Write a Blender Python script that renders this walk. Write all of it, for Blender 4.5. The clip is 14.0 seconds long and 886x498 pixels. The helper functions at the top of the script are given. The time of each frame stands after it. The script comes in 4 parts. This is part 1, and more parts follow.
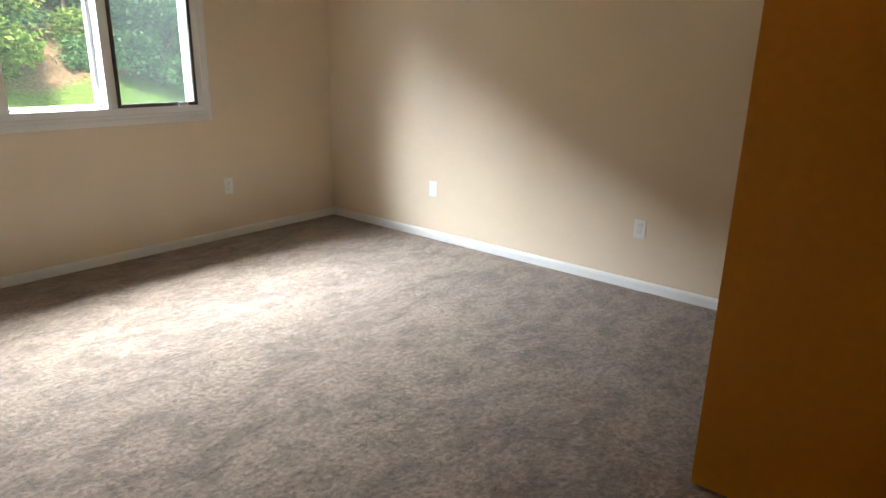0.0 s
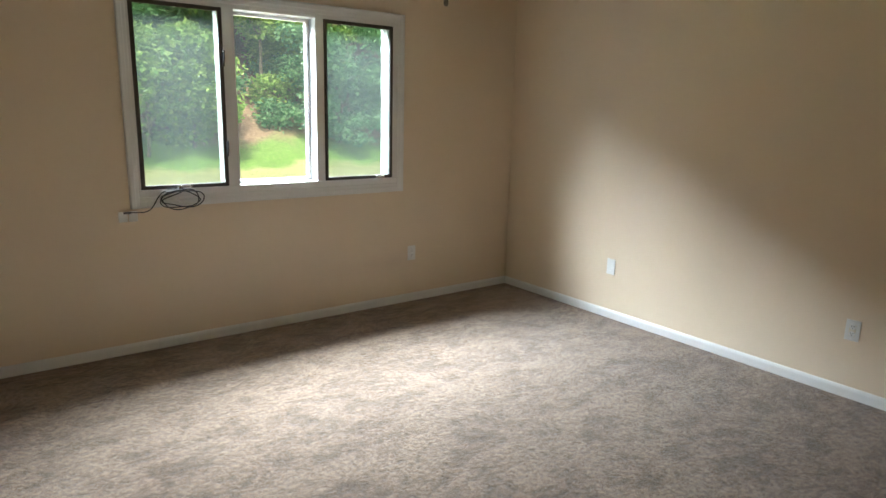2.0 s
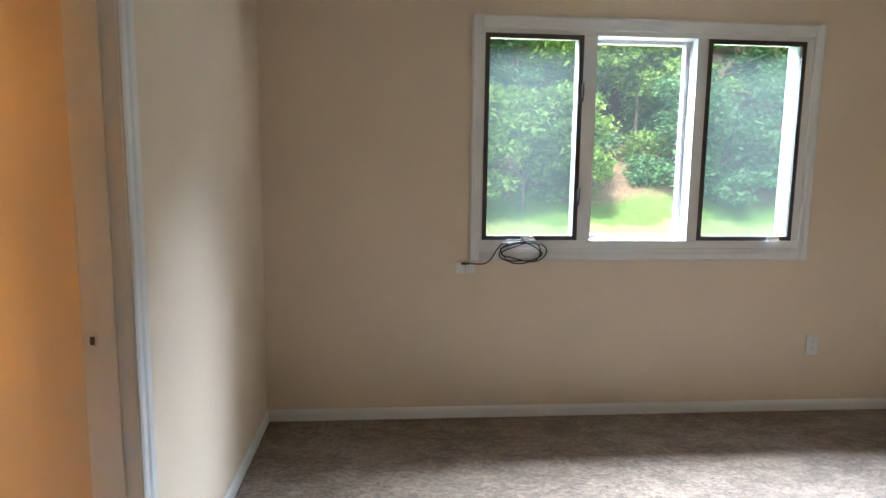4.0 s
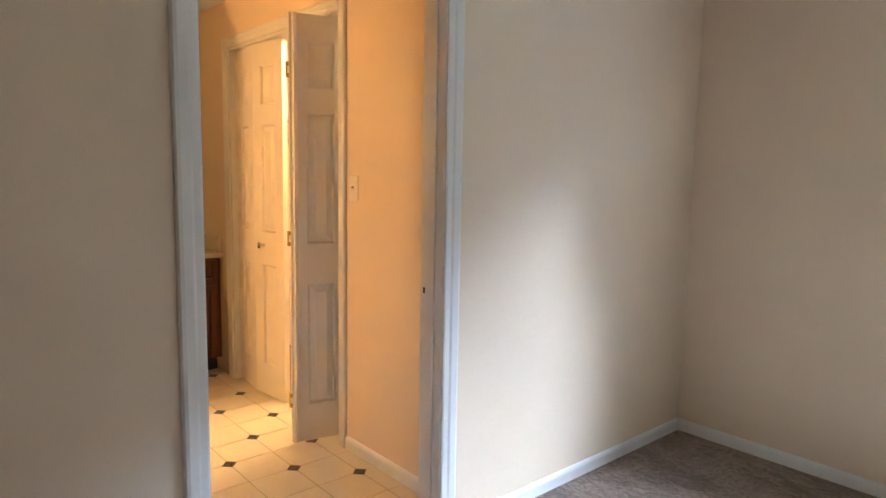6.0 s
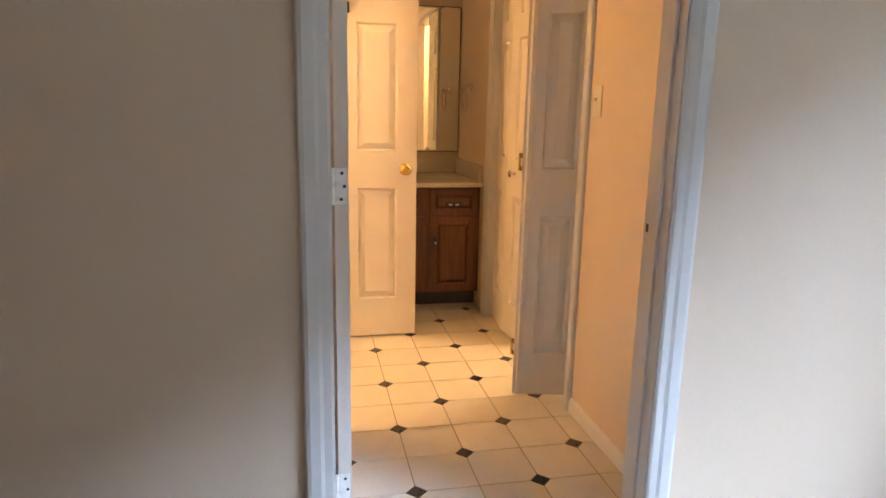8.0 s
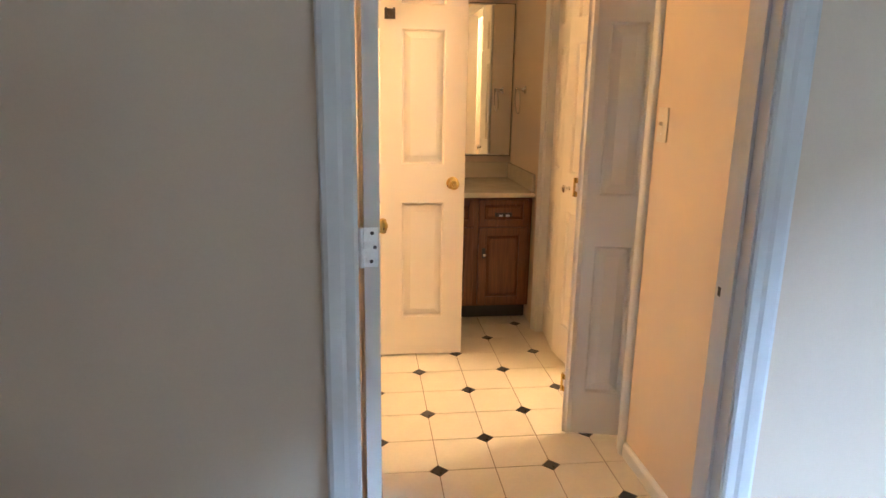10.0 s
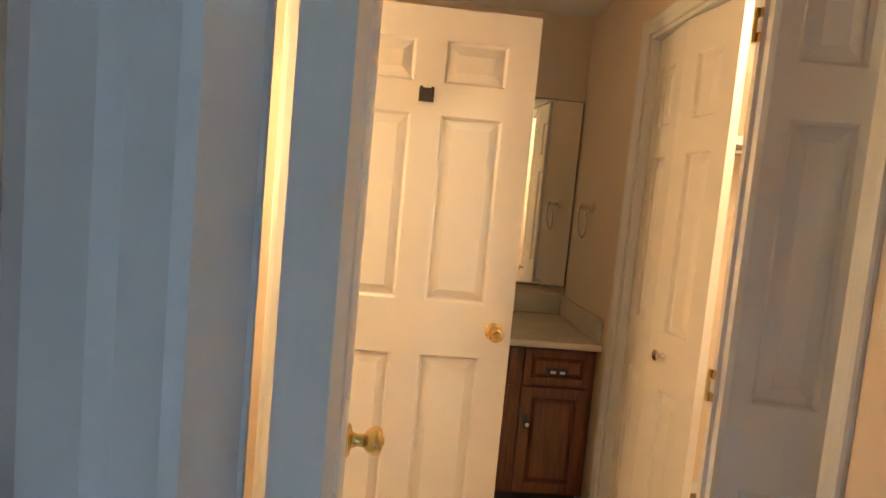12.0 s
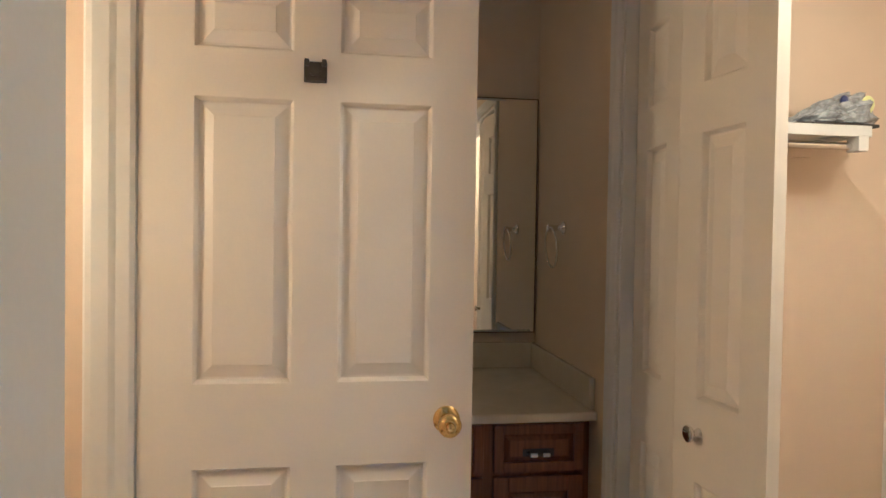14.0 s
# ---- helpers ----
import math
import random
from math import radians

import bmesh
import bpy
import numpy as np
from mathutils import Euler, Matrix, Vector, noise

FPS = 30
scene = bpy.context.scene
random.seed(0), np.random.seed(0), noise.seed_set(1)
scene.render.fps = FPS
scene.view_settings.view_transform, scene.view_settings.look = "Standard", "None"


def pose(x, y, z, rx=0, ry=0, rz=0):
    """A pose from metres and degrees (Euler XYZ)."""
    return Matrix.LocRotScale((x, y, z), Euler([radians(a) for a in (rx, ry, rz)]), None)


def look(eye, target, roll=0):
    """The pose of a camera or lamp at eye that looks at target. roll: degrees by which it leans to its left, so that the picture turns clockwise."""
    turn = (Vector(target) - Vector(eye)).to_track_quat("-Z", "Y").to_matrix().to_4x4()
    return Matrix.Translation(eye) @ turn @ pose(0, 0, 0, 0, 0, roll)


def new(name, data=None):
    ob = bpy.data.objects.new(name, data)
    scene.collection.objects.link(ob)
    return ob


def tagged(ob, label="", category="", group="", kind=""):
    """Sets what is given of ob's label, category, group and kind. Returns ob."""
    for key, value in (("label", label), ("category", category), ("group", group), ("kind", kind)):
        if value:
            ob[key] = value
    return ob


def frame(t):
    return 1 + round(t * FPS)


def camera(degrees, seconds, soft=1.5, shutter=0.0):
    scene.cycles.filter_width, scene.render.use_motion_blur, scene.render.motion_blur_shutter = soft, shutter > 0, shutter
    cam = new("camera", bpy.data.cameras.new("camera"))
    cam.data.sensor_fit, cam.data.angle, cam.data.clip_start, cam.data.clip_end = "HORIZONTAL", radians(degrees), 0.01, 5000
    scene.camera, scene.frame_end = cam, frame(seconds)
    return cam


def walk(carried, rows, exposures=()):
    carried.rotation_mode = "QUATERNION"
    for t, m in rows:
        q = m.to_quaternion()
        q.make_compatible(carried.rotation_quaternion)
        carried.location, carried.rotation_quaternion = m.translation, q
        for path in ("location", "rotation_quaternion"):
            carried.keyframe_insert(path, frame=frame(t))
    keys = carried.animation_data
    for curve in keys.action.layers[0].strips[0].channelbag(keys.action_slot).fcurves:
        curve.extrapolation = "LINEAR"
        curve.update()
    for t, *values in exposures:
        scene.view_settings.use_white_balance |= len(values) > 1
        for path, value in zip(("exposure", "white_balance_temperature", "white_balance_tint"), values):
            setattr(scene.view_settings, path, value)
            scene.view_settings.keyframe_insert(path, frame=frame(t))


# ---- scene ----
cam = camera(69.4, 14.0)
PATH = [
    (0, (-3.303, -4.211, 1.35), (-1.83, -2.991, 0.769), 1.1),
    (0.5, (-3.368, -4.189, 1.405), (-2.071, -2.791, 0.802), 1.2),
    (1, (-3.455, -4.14, 1.499), (-2.171, -2.692, 0.994), 1.3),
    (1.5, (-3.455, -4.076, 1.491), (-2.231, -2.557, 1.05), 1.4),
    (2, (-3.483, -4.042, 1.5), (-2.303, -2.486, 1.07), 1.4),
    (2.5, (-3.49, -3.922, 1.474), (-2.404, -2.287, 1.088), 1.4),
    (3, (-3.469, -3.73, 1.435), (-2.542, -1.989, 1.1), 1.1),
    (3.5, (-3.293, -3.527, 1.405), (-2.649, -1.653, 1.137), 1.0),
    (3.7, (-3.243, -3.442, 1.402), (-2.788, -1.514, 1.133), 0.9),
    (5.8, (-2.138, -3.209, 1.384), (-3.487, -1.752, 1.152), 0.9),
    (6, (-2.092, -3.179, 1.368), (-3.595, -1.881, 1.131), 1.0),
    (6.5, (-2.09, -3.084, 1.363), (-3.821, -2.138, 1.032), 1.0),
    (7, (-2.217, -2.953, 1.316), (-3.976, -2.065, 0.976), 1.2),
    (7.5, (-2.283, -2.723, 1.249), (-4.119, -2.011, 0.899), 0.9),
    (8, (-2.34, -2.604, 1.222), (-4.256, -2.199, 0.814), 1.2),
    (8.2, (-2.358, -2.58, 1.218), (-4.275, -2.228, 0.771), 0.8),
    (10.3, (-2.641, -2.539, 1.4), (-4.574, -2.318, 0.935), 1.4),
    (10.5, (-2.739, -2.547, 1.408), (-4.681, -2.314, 0.988), 3.1),
    (11, (-2.995, -2.525, 1.427), (-4.952, -2.292, 1.089), 3.8),
    (11.5, (-3.256, -2.471, 1.427), (-5.229, -2.254, 1.186), 5.2),
    (12, (-3.521, -2.475, 1.413), (-5.508, -2.326, 1.24), 5.3),
    (12.5, (-3.729, -2.446, 1.403), (-5.719, -2.327, 1.253), 0.9),
    (13, (-3.916, -2.395, 1.404), (-5.904, -2.21, 1.285), 0.9),
    (13.5, (-4.088, -2.349, 1.393), (-6.073, -2.121, 1.319), 0.9),
    (14, (-4.262, -2.331, 1.375), (-6.24, -2.042, 1.333), 0.9),
]
walk(cam, [(t, look(eye, target, roll)) for t, eye, target, roll in PATH], exposures=[
    (0.0, 1.18, 7350, 10), (0.6, 0.97, 7250, 9), (2.0, 0.88, 7150, 7), (3.0, 0.86, 7050, 7), (3.6, 1.08, 6600, 8), (6.0, 1.60, 5950, 11), (7.0, 1.56, 5850, 11), (8.2, 1.40, 5800, 13), (10.4, 1.56, 4900, 5),
    (11.5, 1.38, 4780, 3), (12.5, 0.98, 4600, 3), (13.2, 0.84, 4200, 3), (14.0, 0.48, 3780, 3)])

# ---------- light ----------
world = bpy.data.worlds.new("sky")
scene.world = world
world.use_nodes = True
wn = world.node_tree.nodes
wl = world.node_tree.links
sky = wn.new("ShaderNodeTexSky")
sky.sky_type = "NISHITA"
sky.sun_disc = False
sky.sun_elevation = radians(48)
sky.sun_rotation = radians(200)
sky.air_density, sky.dust_density = 1.0, 2.5
wl.new(sky.outputs[0], wn["Background"].inputs[0])
wn["Background"].inputs[1].default_value = 0.15

sun = bpy.data.lights.new("sun", "SUN")
sun.energy, sun.angle, sun.color = 4.0, radians(10), (1.0, 0.95, 0.86)
new("sun", sun).matrix_world = look((0, 0, 0), (0.25, 0.45, -0.8))


def area_lamp(name, eye, target, w, h, watts, colour):
    lamp = bpy.data.lights.new(name, "AREA")
    lamp.shape, lamp.size, lamp.size_y = "RECTANGLE", w, h
    lamp.energy, lamp.color = watts, colour
    ob = new(name, lamp)
    ob.matrix_world = look(eye, target)
    return ob


# the open sky above the trees, which comes down through the bedroom window
area_lamp("sky_light", (-2.35, 2.85, 4.45), (-2.35, 0, 1.55), 8.2, 2.15, 5300, (0.66, 0.80, 1.0))


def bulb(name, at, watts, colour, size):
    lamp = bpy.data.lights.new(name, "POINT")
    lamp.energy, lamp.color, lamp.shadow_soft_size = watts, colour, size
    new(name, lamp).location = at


# unseen bulb for the bathroom's warm light, set low to even out the door
bulb("bathroom_light", (-5.34, -3.48, 1.62), 20, (1.0, 0.54, 0.18), 0.07)
# fill bulb added out of view behind the partition, to brighten the vanity
bulb("vanity_fill", (-6.45, -3.0, 2.0), 2.0, (1.0, 0.57, 0.21), 0.06)
# the closet's own bulb
bulb("closet_light", (-5.15, -0.95, 2.28), 40, (1.0, 0.60, 0.25), 0.04)
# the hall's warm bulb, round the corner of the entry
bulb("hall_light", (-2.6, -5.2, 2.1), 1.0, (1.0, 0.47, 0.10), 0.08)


# ---------- materials ----------
def material(name, colour, rough=0.6, metal=0.0, spread=0.06, scale=6.0, fine=160.0, bump=0.05, dist=0.002, spec=0.5, coat=0.0):
    m = bpy.data.materials.new(name)
    m.use_nodes = True
    n, l = m.node_tree.nodes, m.node_tree.links
    b = n["Principled BSDF"]
    b.inputs["Metallic"].default_value = metal
    b.inputs["Specular IOR Level"].default_value = spec
    b.inputs["Coat Weight"].default_value = coat
    co = n.new("ShaderNodeTexCoord")
    big = n.new("ShaderNodeTexNoise")
    big.inputs["Scale"].default_value = scale
    big.inputs["Detail"].default_value = 5
    small = n.new("ShaderNodeTexNoise")
    small.inputs["Scale"].default_value = fine
    small.inputs["Detail"].default_value = 3
    l.new(co.outputs["Object"], big.inputs["Vector"])
    l.new(co.outputs["Object"], small.inputs["Vector"])
    ramp = n.new("ShaderNodeValToRGB")
    lo = [max(0, c * (1 - spread * 1.6)) for c in colour]
    hi = [min(1, c * (1 + spread)) for c in colour]
    ramp.color_ramp.elements[0].position, ramp.color_ramp.elements[1].position = 0.28, 0.72
    ramp.color_ramp.elements[0].color = (*lo, 1)
    ramp.color_ramp.elements[1].color = (*hi, 1)
    mixf = n.new("ShaderNodeMath")
    mixf.operation = "MULTIPLY_ADD"
    mixf.inputs[1].default_value = 0.35
    half = n.new("ShaderNodeMath")
    half.operation = "MULTIPLY"
    half.inputs[1].default_value = 0.65
    l.new(big.outputs["Fac"], half.inputs[0])
    l.new(small.outputs["Fac"], mixf.inputs[0])
    l.new(half.outputs[0], mixf.inputs[2])
    l.new(mixf.outputs[0], ramp.inputs["Fac"])
    l.new(ramp.outputs["Color"], b.inputs["Base Color"])
    rr = n.new("ShaderNodeMapRange")
    rr.inputs["To Min"].default_value = max(0.02, rough - 0.07)
    rr.inputs["To Max"].default_value = min(1, rough + 0.09)
    l.new(big.outputs["Fac"], rr.inputs["Value"])
    l.new(rr.outputs["Result"], b.inputs["Roughness"])
    if bump:
        bp = n.new("ShaderNodeBump")
        bp.inputs["Strength"].default_value = bump
        bp.inputs["Distance"].default_value = dist
        l.new(small.outputs["Fac"], bp.inputs["Height"])
        l.new(bp.outputs["Normal"], b.inputs["Normal"])
    return m


WALL = material("cream wall paint", (0.67, 0.553, 0.412), 0.62, spread=0.03, scale=2.2, fine=260, bump=0.12, dist=0.0015)
CEIL = material("white ceiling paint", (0.74, 0.73, 0.70), 0.8, spread=0.03, scale=3, fine=220, bump=0.25)
TRIM = material("white gloss trim paint", (0.66, 0.66, 0.645), 0.36, spread=0.025, scale=5, fine=90, bump=0.04)
DOOR = material("off-white door paint", (0.74, 0.70, 0.63), 0.4, spread=0.025, scale=4, fine=140, bump=0.05)
BRASS = material("polished brass", (0.72, 0.53, 0.17), 0.16, metal=1, spread=0.08, scale=30, bump=0.02)
CHROME = material("chrome", (0.78, 0.77, 0.75), 0.12, metal=1, spread=0.04, scale=30, bump=0)
STEEL = material("painted hinge steel", (0.93, 0.93, 0.89), 0.28, metal=0.0, spread=0.1, scale=40, bump=0.05)
SCREWS = material("dark screw heads", (0.10, 0.09, 0.08), 0.5, metal=0.6, spread=0.2, scale=60, bump=0)
BRONZE = material("dark bronze screen frame", (0.06, 0.052, 0.045), 0.45, metal=0.2, spread=0.15, scale=20, bump=0.04)
PLASTIC = material("white outlet plastic", (0.72, 0.72, 0.70), 0.3, spread=0.02, bump=0)
IVORY = material("ivory switch plastic", (0.70, 0.64, 0.52), 0.32, spread=0.02, bump=0)
BLACK = material("black cable rubber", (0.025, 0.025, 0.027), 0.45, spread=0.2, scale=40, bump=0.1)
SLOT = material("dark slots", (0.05, 0.045, 0.04), 0.6, bump=0)
COUNTER = material("cream cultured marble", (0.66, 0.60, 0.48), 0.22, spread=0.05, scale=9, fine=40, bump=0.02, coat=0.2)
TILE = material("cream vinyl tile", (0.70, 0.64, 0.53), 0.3, spread=0.05, scale=7, fine=60, bump=0.06)
GROUT = material("brown grout line", (0.30, 0.21, 0.13), 0.7, spread=0.2, scale=12, fine=200, bump=0.2)
DOT = material("black tile inset", (0.018, 0.016, 0.016), 0.28, spread=0.3, scale=30, bump=0.04)
BAG = material("clear crinkled plastic bag", (0.36, 0.38, 0.42), 0.18, spread=0.35, scale=22, fine=90, bump=0.5, dist=0.01)
NAVY = material("dark blue print", (0.03, 0.04, 0.16), 0.3, spread=0.2, bump=0)
YELLOW = material("pale yellow print", (0.72, 0.74, 0.30), 0.35, spread=0.1, bump=0)
BARK = material("grey-brown bark", (0.22, 0.19, 0.15), 0.9, spread=0.35, scale=5, fine=40, bump=0.8, dist=0.02)


def wood_material():
    m = bpy.data.materials.new("dark-stained oak")
    m.use_nodes = True
    n, l = m.node_tree.nodes, m.node_tree.links
    b = n["Principled BSDF"]
    co = n.new("ShaderNodeTexCoord")
    mp = n.new("ShaderNodeMapping")
    mp.inputs["Scale"].default_value = (26, 26, 1.6)
    l.new(co.outputs["Object"], mp.inputs["Vector"])
    g = n.new("ShaderNodeTexNoise")
    g.inputs["Scale"].default_value = 3.5
    g.inputs["Detail"].default_value = 7
    l.new(mp.outputs[0], g.inputs["Vector"])
    r = n.new("ShaderNodeValToRGB")
    r.color_ramp.elements[0].position, r.color_ramp.elements[1].position = 0.3, 0.68
    r.color_ramp.elements[0].color = (0.112, 0.036, 0.010, 1)
    r.color_ramp.elements[1].color = (0.215, 0.075, 0.020, 1)
    l.new(g.outputs["Fac"], r.inputs["Fac"])
    l.new(r.outputs["Color"], b.inputs["Base Color"])
    b.inputs["Roughness"].default_value = 0.36
    bp = n.new("ShaderNodeBump")
    bp.inputs["Strength"].default_value = 0.15
    bp.inputs["Distance"].default_value = 0.001
    l.new(g.outputs["Fac"], bp.inputs["Height"])
    l.new(bp.outputs["Normal"], b.inputs["Normal"])
    return m


def carpet_material():
    m = bpy.data.materials.new("beige cut-pile carpet")
    m.use_nodes = True
    n, l = m.node_tree.nodes, m.node_tree.links
    b = n["Principled BSDF"]
    b.inputs["Roughness"].default_value = 0.95
    b.inputs["Specular IOR Level"].default_value = 0.15
    b.inputs["Sheen Weight"].default_value = 0.35
    b.inputs["Sheen Roughness"].default_value = 0.5
    co = n.new("ShaderNodeTexCoord")
    warp = n.new("ShaderNodeTexNoise")
    warp.inputs["Scale"].default_value = 2.6
    warp.inputs["Detail"].default_value = 3
    l.new(co.outputs["Object"], warp.inputs["Vector"])
    add = n.new("ShaderNodeMixRGB")
    add.blend_type = "ADD"
    add.inputs["Fac"].default_value = 0.16
    l.new(co.outputs["Object"], add.inputs["Color1"])
    l.new(warp.outputs["Color"], add.inputs["Color2"])
    mp = n.new("ShaderNodeMapping")
    mp.inputs["Rotation"].default_value = (0, 0, radians(35))
    mp.inputs["Scale"].default_value = (1.0, 1.5, 1)
    l.new(add.outputs[0], mp.inputs["Vector"])
    nap = n.new("ShaderNodeTexNoise")
    nap.inputs["Scale"].default_value = 6.0
    nap.inputs["Detail"].default_value = 9
    nap.inputs["Roughness"].default_value = 0.77
    l.new(mp.outputs[0], nap.inputs["Vector"])
    tuft = n.new("ShaderNodeTexNoise")
    tuft.inputs["Scale"].default_value = 46
    tuft.inputs["Detail"].default_value = 7
    tuft.inputs["Roughness"].default_value = 0.72
    l.new(co.outputs["Object"], tuft.inputs["Vector"])
    r1 = n.new("ShaderNodeValToRGB")
    r1.color_ramp.elements[0].position, r1.color_ramp.elements[1].position = 0.42, 0.56
    r1.color_ramp.elements[0].color = (0.130, 0.081, 0.048, 1)
    r1.color_ramp.elements[1].color = (0.262, 0.181, 0.121, 1)
    l.new(nap.outputs["Fac"], r1.inputs["Fac"])
    r2 = n.new("ShaderNodeValToRGB")
    r2.color_ramp.elements[0].position, r2.color_ramp.elements[1].position = 0.39, 0.61
    r2.color_ramp.elements[0].color = (0.50, 0.47, 0.45, 1)
    r2.color_ramp.elements[1].color = (1.26, 1.26, 1.26, 1)
    l.new(tuft.outputs["Fac"], r2.inputs["Fac"])
    mul = n.new("ShaderNodeMixRGB")
    mul.blend_type = "MULTIPLY"
    mul.inputs["Fac"].default_value = 1
    l.new(r1.outputs[0], mul.inputs["Color1"])
    l.new(r2.outputs[0], mul.inputs["Color2"])
    l.new(mul.outputs[0], b.inputs["Base Color"])
    b1 = n.new("ShaderNodeBump")
    b1.inputs["Strength"].default_value = 0.7
    b1.inputs["Distance"].default_value = 0.03
    l.new(nap.outputs["Fac"], b1.inputs["Height"])
    b2 = n.new("ShaderNodeBump")
    b2.inputs["Strength"].default_value = 0.7
    b2.inputs["Distance"].default_value = 0.012
    l.new(tuft.outputs["Fac"], b2.inputs["Height"])
    l.new(b1.outputs["Normal"], b2.inputs["Normal"])
    l.new(b2.outputs["Normal"], b.inputs["Normal"])
    return m


def glass_material(name, tint, veil, veil_colour):
    """Thin pane: clear, with a slight gloss and a share of veil (added haze; insect mesh on the screens)."""
    m = bpy.data.materials.new(name)
    m.use_nodes = True
    n, l = m.node_tree.nodes, m.node_tree.links
    n.remove(n["Principled BSDF"])
    tr = n.new("ShaderNodeBsdfTransparent")
    tr.inputs[0].default_value = (*tint, 1)
    gl = n.new("ShaderNodeBsdfGlossy")
    gl.inputs["Roughness"].default_value = 0.02
    fr = n.new("ShaderNodeFresnel")
    fr.inputs[0].default_value = 1.3
    mx = n.new("ShaderNodeMixShader")
    l.new(fr.outputs[0], mx.inputs[0])
    l.new(tr.outputs[0], mx.inputs[1])
    l.new(gl.outputs[0], mx.inputs[2])
    df = n.new("ShaderNodeBsdfTranslucent")
    df.inputs[0].default_value = (*veil_colour, 1)
    m2 = n.new("ShaderNodeMixShader")
    m2.inputs[0].default_value = veil
    l.new(mx.outputs[0], m2.inputs[1])
    l.new(df.outputs[0], m2.inputs[2])
    l.new(m2.outputs[0], n["Material Output"].inputs[0])
    return m


def leaf_material(name, dark, light):
    m = bpy.data.materials.new(name)
    m.use_nodes = True
    n, l = m.node_tree.nodes, m.node_tree.links
    b = n["Principled BSDF"]
    b.inputs["Roughness"].default_value = 0.5
    g = n.new("ShaderNodeNewGeometry")
    r = n.new("ShaderNodeValToRGB")
    r.color_ramp.elements[0].color = (*dark, 1)
    r.color_ramp.elements[1].color = (*light, 1)
    l.new(g.outputs["Random Per Island"], r.inputs["Fac"])
    l.new(r.outputs[0], b.inputs["Base Color"])
    t = n.new("ShaderNodeBsdfTranslucent")
    l.new(r.outputs[0], t.inputs[0])
    mx = n.new("ShaderNodeMixShader")
    mx.inputs[0].default_value = 0.4
    l.new(b.outputs[0], mx.inputs[1])
    l.new(t.outputs[0], mx.inputs[2])
    l.new(mx.outputs[0], n["Material Output"].inputs[0])
    return m


def ground_material():
    """Mown grass on the level, rough grass at the foot of the bank, leaf litter above."""
    m = bpy.data.materials.new("lawn and leaf litter")
    m.use_nodes = True
    n, l = m.node_tree.nodes, m.node_tree.links
    b = n["Principled BSDF"]
    b.inputs["Roughness"].default_value = 0.9
    co = n.new("ShaderNodeTexCoord")
    sp = n.new("ShaderNodeSeparateXYZ")
    l.new(co.outputs["Object"], sp.inputs[0])
    ns = n.new("ShaderNodeTexNoise")
    ns.inputs["Scale"].default_value = 0.8
    ns.inputs["Detail"].default_value = 6
    l.new(co.outputs["Object"], ns.inputs["Vector"])
    ma = n.new("ShaderNodeMath")
    ma.operation = "MULTIPLY_ADD"
    ma.inputs[1].default_value = 3.0
    l.new(ns.outputs["Fac"], ma.inputs[0])
    l.new(sp.outputs["Y"], ma.inputs[2])
    mr = n.new("ShaderNodeMapRange")
    mr.inputs["From Min"].default_value = 10.0
    mr.inputs["From Max"].default_value = 22.0
    l.new(ma.outputs[0], mr.inputs["Value"])
    r = n.new("ShaderNodeValToRGB")
    e = r.color_ramp.elements
    e[0].position, e[0].color = 0.0, (0.40, 0.40, 0.20, 1)
    e[1].position, e[1].color = 1.0, (0.24, 0.17, 0.11, 1)
    for at, c in ((0.42, (0.36, 0.38, 0.17, 1)), (0.47, (0.15, 0.29, 0.06, 1)), (0.56, (0.15, 0.26, 0.07, 1)), (0.62, (0.27, 0.19, 0.13, 1))):
        k = e.new(at)
        k.color = c
    l.new(mr.outputs["Result"], r.inputs["Fac"])
    fn = n.new("ShaderNodeTexNoise")
    fn.inputs["Scale"].default_value = 14
    fn.inputs["Detail"].default_value = 5
    l.new(co.outputs["Object"], fn.inputs["Vector"])
    r2 = n.new("ShaderNodeValToRGB")
    r2.color_ramp.elements[0].position, r2.color_ramp.elements[1].position = 0.3, 0.7
    r2.color_ramp.elements[0].color = (0.5, 0.5, 0.5, 1)
    r2.color_ramp.elements[1].color = (1.25, 1.25, 1.25, 1)
    l.new(fn.outputs["Fac"], r2.inputs["Fac"])
    mul = n.new("ShaderNodeMixRGB")
    mul.blend_type = "MULTIPLY"
    mul.inputs[0].default_value = 1
    l.new(r.outputs[0], mul.inputs[1])
    l.new(r2.outputs[0], mul.inputs[2])
    l.new(mul.outputs[0], b.inputs["Base Color"])
    return m


WOOD = wood_material()
# warm dim light at the entry, put into the base colour
WARM_SHADE = material("orange-brown with warm shade in it", (0.56, 0.225, 0.010), 0.45, spread=0.12, scale=1.2, fine=30, bump=0.05)
CARPET = carpet_material()
# white outer jamb, its colour darkened so the sky lamp doesn't clip it
DIMMED_TRIM = material("white trim dimmed to grey", (0.30, 0.31, 0.31), 0.6, spread=0.12, scale=7, fine=60, bump=0.05)
# the veil paints a bright haze over the view outdoors
GLASS = glass_material("clear window glass", (0.97, 0.98, 0.97), 0.0028, (0.8, 0.85, 0.8))
SCREEN = glass_material("insect screen mesh", (0.76, 0.80, 0.79), 0.0060, (0.75, 0.8, 0.78))
LEAF_LIGHT = leaf_material("bright green leaves", (0.12, 0.27, 0.06), (0.38, 0.54, 0.15))
LEAF_DARK = leaf_material("deep green leaves", (0.07, 0.22, 0.10), (0.24, 0.44, 0.22))
GROUND = ground_material()


